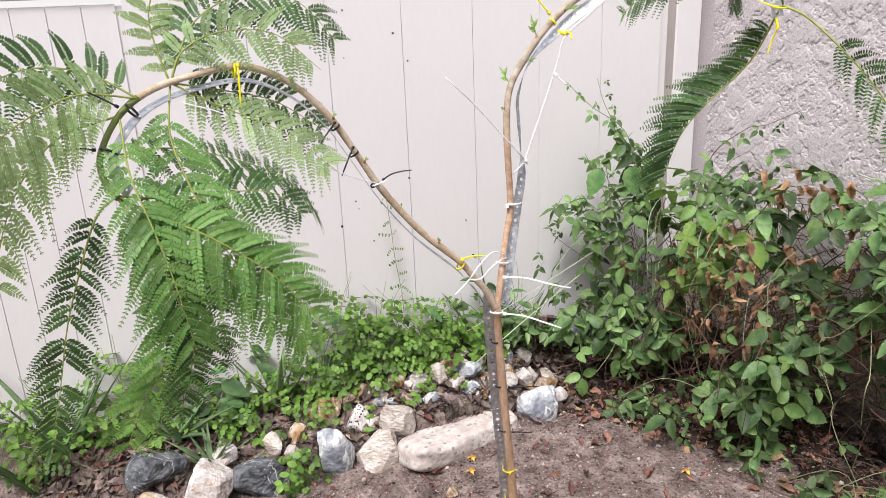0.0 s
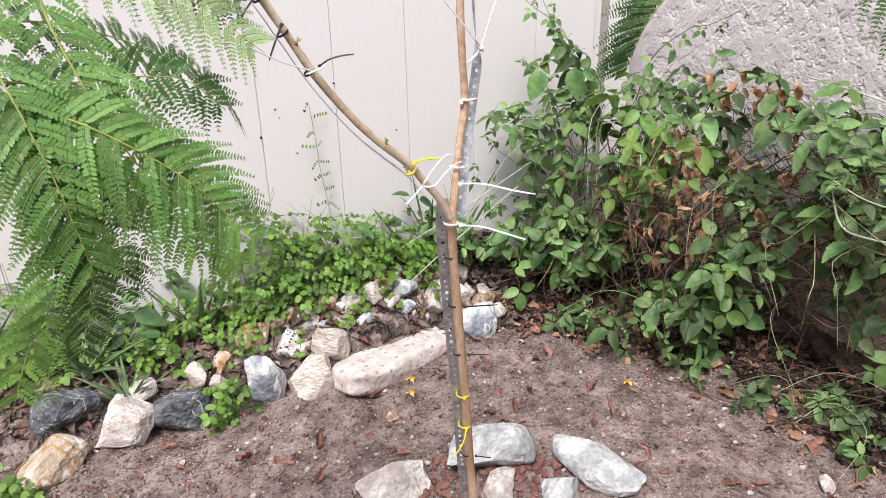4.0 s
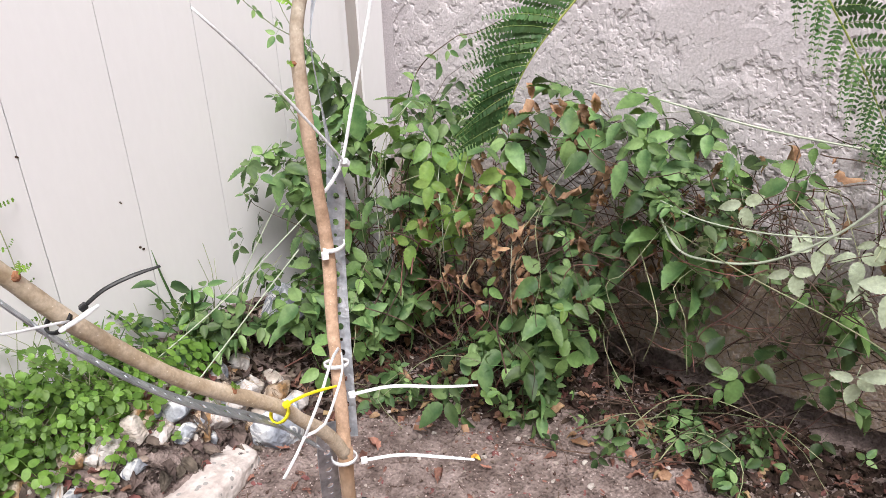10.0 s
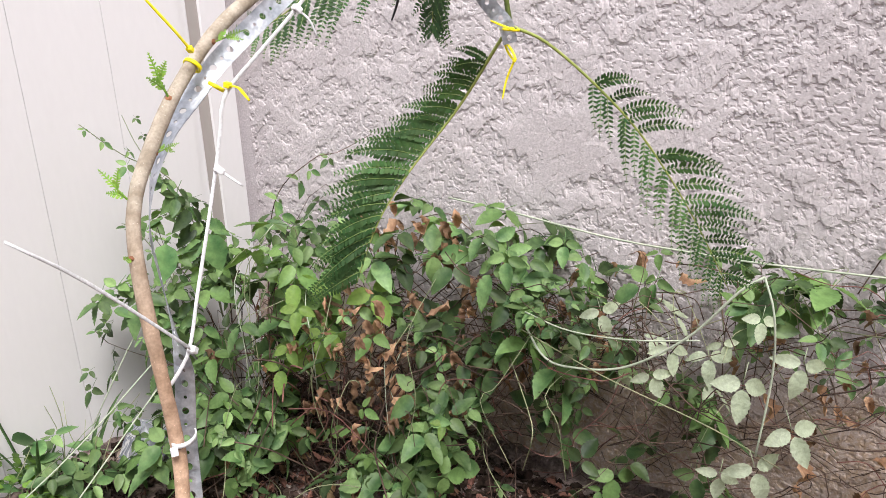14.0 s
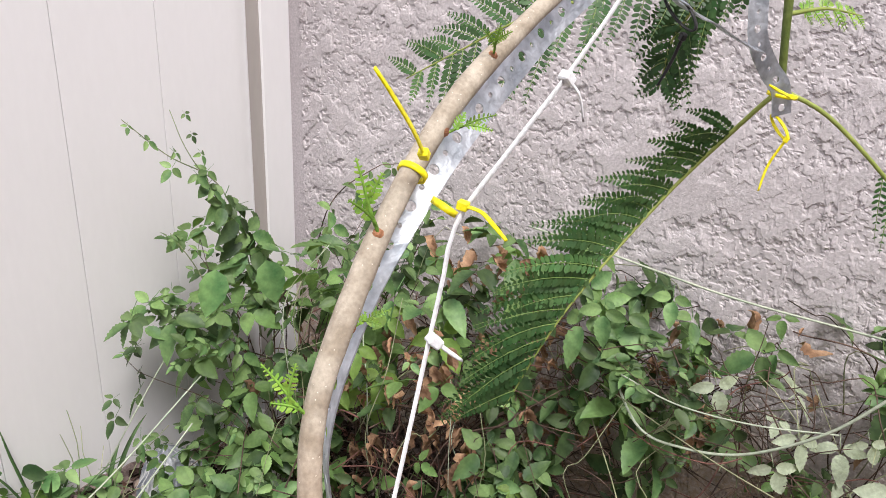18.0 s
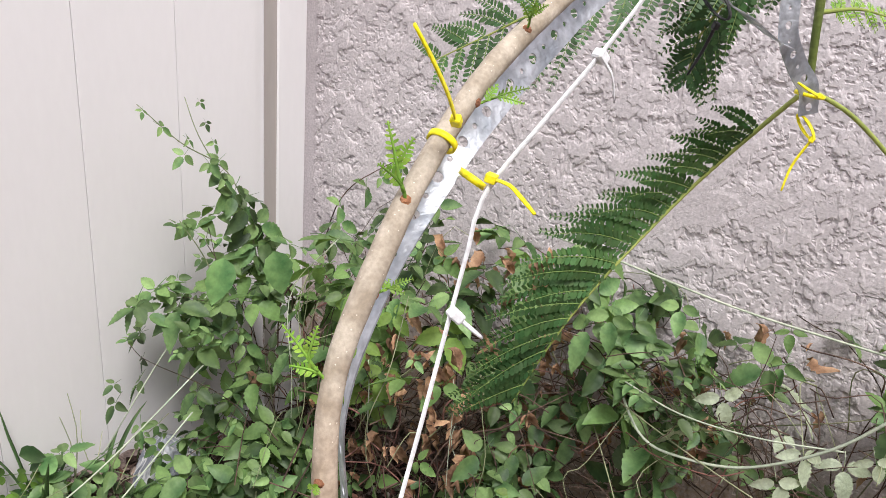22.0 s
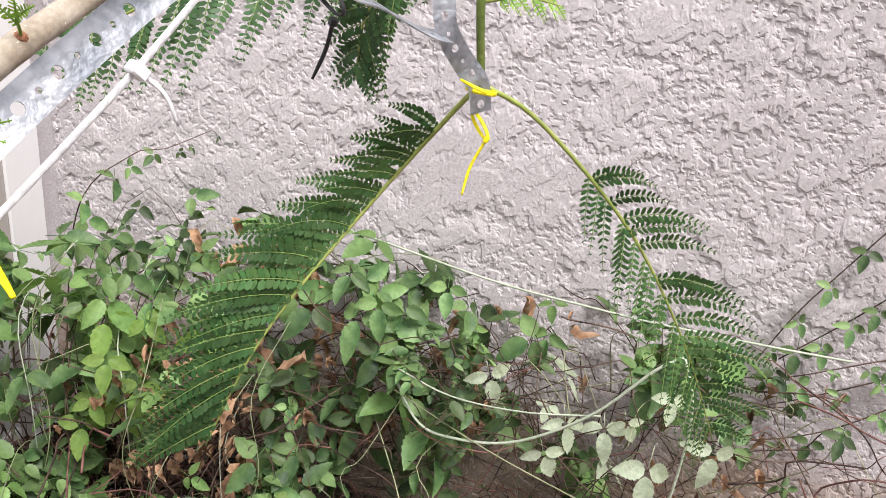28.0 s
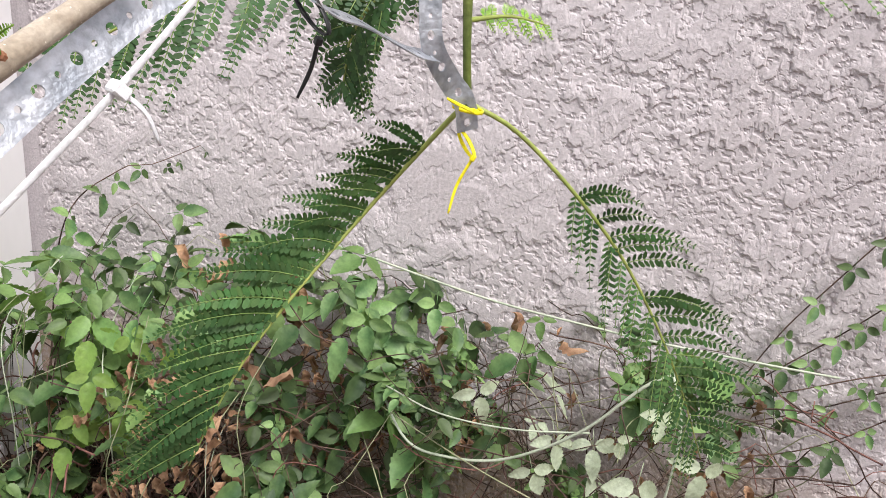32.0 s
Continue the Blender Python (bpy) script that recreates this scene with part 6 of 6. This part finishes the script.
def tuft(x, y, count, ln, wd, seed, label, spread_=0.7, material=None, name="strap_leaf_plant", lean=(0, 0)):
    """A clump of long channelled leaves."""
    rg = random.Random(seed)
    base = float(ground_z(x, y))
    plant = thing(name, (x, y, base), label, "plant", "strap-leaved plants")
    for k in range(count):
        a = rg.uniform(0, 2 * math.pi)
        l = ln * rg.uniform(0.6, 1.1)
        o = Vector((math.cos(a) * spread_ + lean[0], math.sin(a) * spread_ * 0.7 - 0.1 + lean[1], 1)).normalized()
        p0 = Vector((x + 0.02 * math.cos(a), y + 0.02 * math.sin(a), base - 0.01))
        bend = rg.uniform(0.15, 0.55)
        path = [p0 + o * l * u + Vector((o.x, o.y, -0.8)) * l * bend * u * u for u in np.linspace(0, 1, 10)]
        path = [Vector((q.x, min(q.y, FENCE_Y - 0.02), max(q.z, float(ground_z(q.x, q.y)) + 0.004))) for q in path]
        v, f = [], []
        fr = frames(path, (-o.x, -o.y, 1))
        for i, (p, (t, s, nn)) in enumerate(zip(path, fr)):
            u = i / 9
            w = wd * 0.5 * (0.75 + 0.4 * u) * (1 - u ** 3) + 0.0004
            v += [p - s * w + nn * w * 0.35, p, p + s * w + nn * w * 0.35, p + nn * 0.0015]
        for i in range(9):
            for j in range(4):
                j2 = (j + 1) % 4
                f.append((i * 4 + j, i * 4 + j2, i * 4 + 4 + j2, i * 4 + 4 + j))
        part("blade", v, f, material or BLADE, plant)


def aloe(x, y, count, ln, wd, seed, label, rise=0.55, lean=(0.0, 0.0)):
    """A rosette of fleshy leaves: wide at the foot, hollow above, rounded below, drawn out to a point."""
    rg = random.Random(seed)
    base = float(ground_z(x, y))
    plant = thing("aloe", (x, y, base), label, "succulent", "aloes")
    for k in range(count):
        a = 2.4 * k + rg.uniform(-0.3, 0.3)
        up = rise + 0.8 * (k / count) + rg.uniform(-0.1, 0.15)
        o = Vector((math.cos(a) + lean[0], math.sin(a) * 0.8 + lean[1], up)).normalized()
        l = ln * rg.uniform(0.7, 1.1) * (1.0 - 0.25 * k / count)
        bend = rg.uniform(0.05, 0.4) * (1.2 - min(1.0, up))
        p0 = Vector((x, y, base + 0.01 * k / count)) + Vector((o.x, o.y, 0)) * 0.012
        path = [p0 + o * l * u + Vector((o.x * 0.3, o.y * 0.3, -1)) * l * bend * u * u for u in np.linspace(0, 1, 11)]
        path = [Vector((q.x, min(q.y, FENCE_Y - 0.02), max(q.z, float(ground_z(q.x, q.y)) + 0.006))) for q in path]
        v, f = [], []
        for i, (p, (t, side, nn)) in enumerate(zip(path, frames(path, (-o.x * 0.6, -o.y * 0.6, 1)))):
            u = i / 10
            w = wd * 0.5 * (1 - u ** 1.4) ** 0.8 * (0.85 + 0.25 * math.sin(math.pi * u)) + 0.0005
            h = w * 0.42 * (1 - 0.5 * u)
            v += [p - side * w + nn * h * 0.9, p - side * w * 0.45 + nn * h * 0.1, p + side * w * 0.45 + nn * h * 0.1, p + side * w + nn * h * 0.9, p + side * w * 0.5 - nn * h, p - side * w * 0.5 - nn * h]
        for i in range(10):
            for j in range(6):
                j2 = (j + 1) % 6
                f.append((i * 6 + j, i * 6 + j2, i * 6 + 6 + j2, i * 6 + 6 + j))
        f.append(tuple(60 + j for j in range(6)))
        part("leaf", v, f, ALOE, plant)


aloe(0.154, 2.425, 15, 0.19, 0.018, 601, "small spiky grey-green aloe behind the stones", 0.7)
aloe(0.055, 2.56, 11, 0.27, 0.036, 602, "broad-leaved grey-green aloe with arching leaves", 0.45, (0.15, -0.1))
aloe(0.41, 2.68, 7, 0.34, 0.03, 603, "upright aloe leaning by the fence", 1.2, (-0.1, 0.0))
aloe(-0.30, 2.62, 9, 0.50, 0.03, 604, "tall sword-leaved aloe by the fence", 1.3)
tuft(-0.36, 2.45, 8, 0.40, 0.024, 605, "sword-leaved clump by the gate", 0.5)
tuft(1.02, 2.72, 7, 0.26, 0.010, 606, "grass clump at the foot of the fence", 0.3)
tuft(1.30, 2.70, 9, 0.34, 0.011, 607, "grass clump at the foot of the fence", 0.4)
tuft(1.42, 2.66, 10, 0.36, 0.016, 608, "arching strap-leaved clump in the corner bed", 0.7, lean=(-0.15, -0.2))
tuft(1.20, 2.66, 7, 0.26, 0.016, 609, "arching strap-leaved clump in the bed", 0.8)
tuft(0.72, 2.70, 7, 0.24, 0.012, 610, "grass clump at the foot of the fence", 0.35)


# long loose stalks leaning across the bed
for k, line in enumerate(([(1.05, 2.62, 0.22), (1.3, 2.5, 0.40), (1.62, 2.5, 0.55)], [(1.1, 2.45, 0.20), (1.3, 2.42, 0.36), (1.52, 2.42, 0.50)], [(0.5, 2.7, 0.30), (0.8, 2.68, 0.33), (1.1, 2.66, 0.30)], [(1.45, 2.68, 0.3), (1.6, 2.62, 0.55), (1.75, 2.58, 0.72)])):
    solid("dry_stalk", *tube(spline(line, 20), 0.0019, 6), CANE_PALE, "long pale stalk leaning across the bed plants", "stalk", "leaning stalks")
for k, line in enumerate(([(1.62, 2.2, 0.02), (1.9, 1.85, 0.03), (2.1, 1.5, 0.05), (2.2, 1.15, 0.06)], [(1.7, 1.8, 0.02), (1.85, 1.5, 0.03), (2.05, 1.2, 0.04)], [(1.95, 1.05, 0.02), (2.05, 1.3, 0.2), (2.1, 1.45, 0.3)])):
    line = [(x, y, float(ground_z(x, y)) + z) for x, y, z in line]
    solid("creeping_stem", *tube(spline(line, 24), 0.0022, 5), TWIG, "thin bramble stem creeping over the soil", "stem", "creeping stems")

# thin pale stems hanging through the brambles
trail = thing("trailing_bramble", (1.85, 2.0, 0.1), "thin pale bramble stems trailing down through the leaves", "bramble", "brambles")
rg = random.Random(57)
for k in range(22):
    y0 = rg.uniform(1.5, 2.5)
    x0 = 1.80 + 0.22 * max(0.0, 2.1 - y0) + rg.uniform(-0.04, 0.08)
    top, low = rg.uniform(0.55, 0.88), rg.uniform(0.05, 0.4)
    q = spline([(x0 + 0.14, y0 + rg.uniform(-0.15, 0.15), top), (x0, y0, top - 0.12), (x0 - 0.04, y0 + rg.uniform(-0.06, 0.06), 0.5 * (top + low)), (x0 + rg.uniform(-0.1, 0.04), y0 + rg.uniform(-0.12, 0.12), low)], 20)
    part("stem", *tube(q, rg.uniform(0.0009, 0.0016), 5), rg.choice((CANE, CANE_PALE, TWIG)), trail)

# thin dry stems tangled against the stucco
tangle = thing("dry_tangle", (2.28, 1.4, 0.4), "tangle of thin dark dry stems against the stucco", "dead stems")
rg = random.Random(33)
for k in range(260):
    y0, z0 = rg.uniform(0.5, 2.1), rg.choice((rg.uniform(0.1, 0.4), rg.uniform(0.35, 0.78), rg.uniform(0.45, 0.78)))
    ang, ln = rg.uniform(-0.9, 1.1), rg.uniform(0.12, 0.42)
    x0 = rg.uniform(1.98, 2.31)
    q = []
    for u in (0, 0.25, 0.5, 0.75, 1):
        q.append((min(2.315, x0 + rg.uniform(-0.05, 0.04)), y0 + u * ln * math.cos(ang) + rg.uniform(-0.03, 0.03), min(0.84, max(0.05, z0 + u * ln * math.sin(ang) - 0.25 * ln * u * u + rg.uniform(-0.035, 0.035)))))
    q = spline(q, 14)
    part("stem", *tube(q, rg.uniform(0.001, 0.0019), 4), rg.choice((TWIG, TWIG, TWIG, RED_BIT)), tangle)
thicket = thing("dry_tangle", (2.0, 2.3, 0.1), "thicket of dead brown stems inside the bramble", "dead stems")
for k in range(230):
    a = Vector((rg.uniform(1.78, 2.26), rg.uniform(1.85, 2.68), rg.uniform(0.02, 0.45)))
    way = Vector((rg.uniform(-0.6, 0.5), rg.uniform(-0.6, 0.5), rg.uniform(-0.1, 1.0))).normalized() * rg.uniform(0.15, 0.42)
    q = [a, a + way * 0.35 + Vector((rg.uniform(-0.04, 0.04), rg.uniform(-0.04, 0.04), 0.02)), a + way * 0.7 + Vector((rg.uniform(-0.04, 0.04), rg.uniform(-0.04, 0.04), 0.0)), a + way - Vector((0, 0, 0.06))]
    q = [Vector((min(p.x, 2.31), min(p.y, FENCE_Y - 0.06), max(p.z, float(ground_z(p.x, p.y)) + 0.004))) for p in spline(q, 12)]
    part("stem", *tube(q, rg.uniform(0.0012, 0.0026), 4), rg.choice((TWIG, TWIG, RED_BIT)), thicket)

# ---- fallen leaves ----
rg = random.Random(8)
named = [(1.39, 2.09, 0.06), (1.61, 1.86, 0.0), (1.30, 1.95, 0.05), (1.42, 2.18, 0.05), (0.98, 2.16, 0.0), (0.62, 1.98, 0.05), (1.88, 1.42, 0.07), (1.82, 1.46, 0.06), (1.19, 1.86, 0.05), (0.10, 2.0, 0.05), (0.45, 2.05, 0.05), (1.92, 1.16, 0.06), (1.85, 1.2, 0.05), (1.36, 1.7, 0.04), (-0.05, 1.95, 0.05)]
for x, y, s in named + [(*p, rg.choice((0.016, 0.02, 0.026, 0.034, 0.045))) for p in spots(230, 19, -0.3, 1.9, 1.0, 2.33)] + [(*p, rg.uniform(0.03, 0.06)) for p in spots(120, 20, 1.3, 2.3, 1.05, 2.6, lambda x, y: x > 1.95 - 0.8 * max(0, y - 1.7))]:
    if not s:
        continue
    ob = piece("fallen_leaf", rg.choice(LITTER), pose(x, y, float(ground_fine(x, y)) + 0.006, rg.uniform(-20, 20), rg.uniform(-20, 20), rg.uniform(0, 360)) @ Matrix.Scale(s / 0.05, 4), None)
    tagged(ob, "curled brown dead leaf lying on the soil", "fallen leaf", "fallen leaves")
for x, y in ((1.61, 1.86), (0.985, 2.17), (0.955, 2.10)):
    bl = blade_leaf(0.017, 0.013, int(x * 100), fold=0.7, wave=0.2, curl=0.3)
    v, f = merge([(*bl, pose(x, y, float(ground_fine(x, y)) + 0.008, 10, 0, a)) for a in (0, 95, 160, 275)])
    solid("fallen_flower", v, f, YPETAL, "wilted yellow-orange flower on the soil", "flower", "fallen flowers")
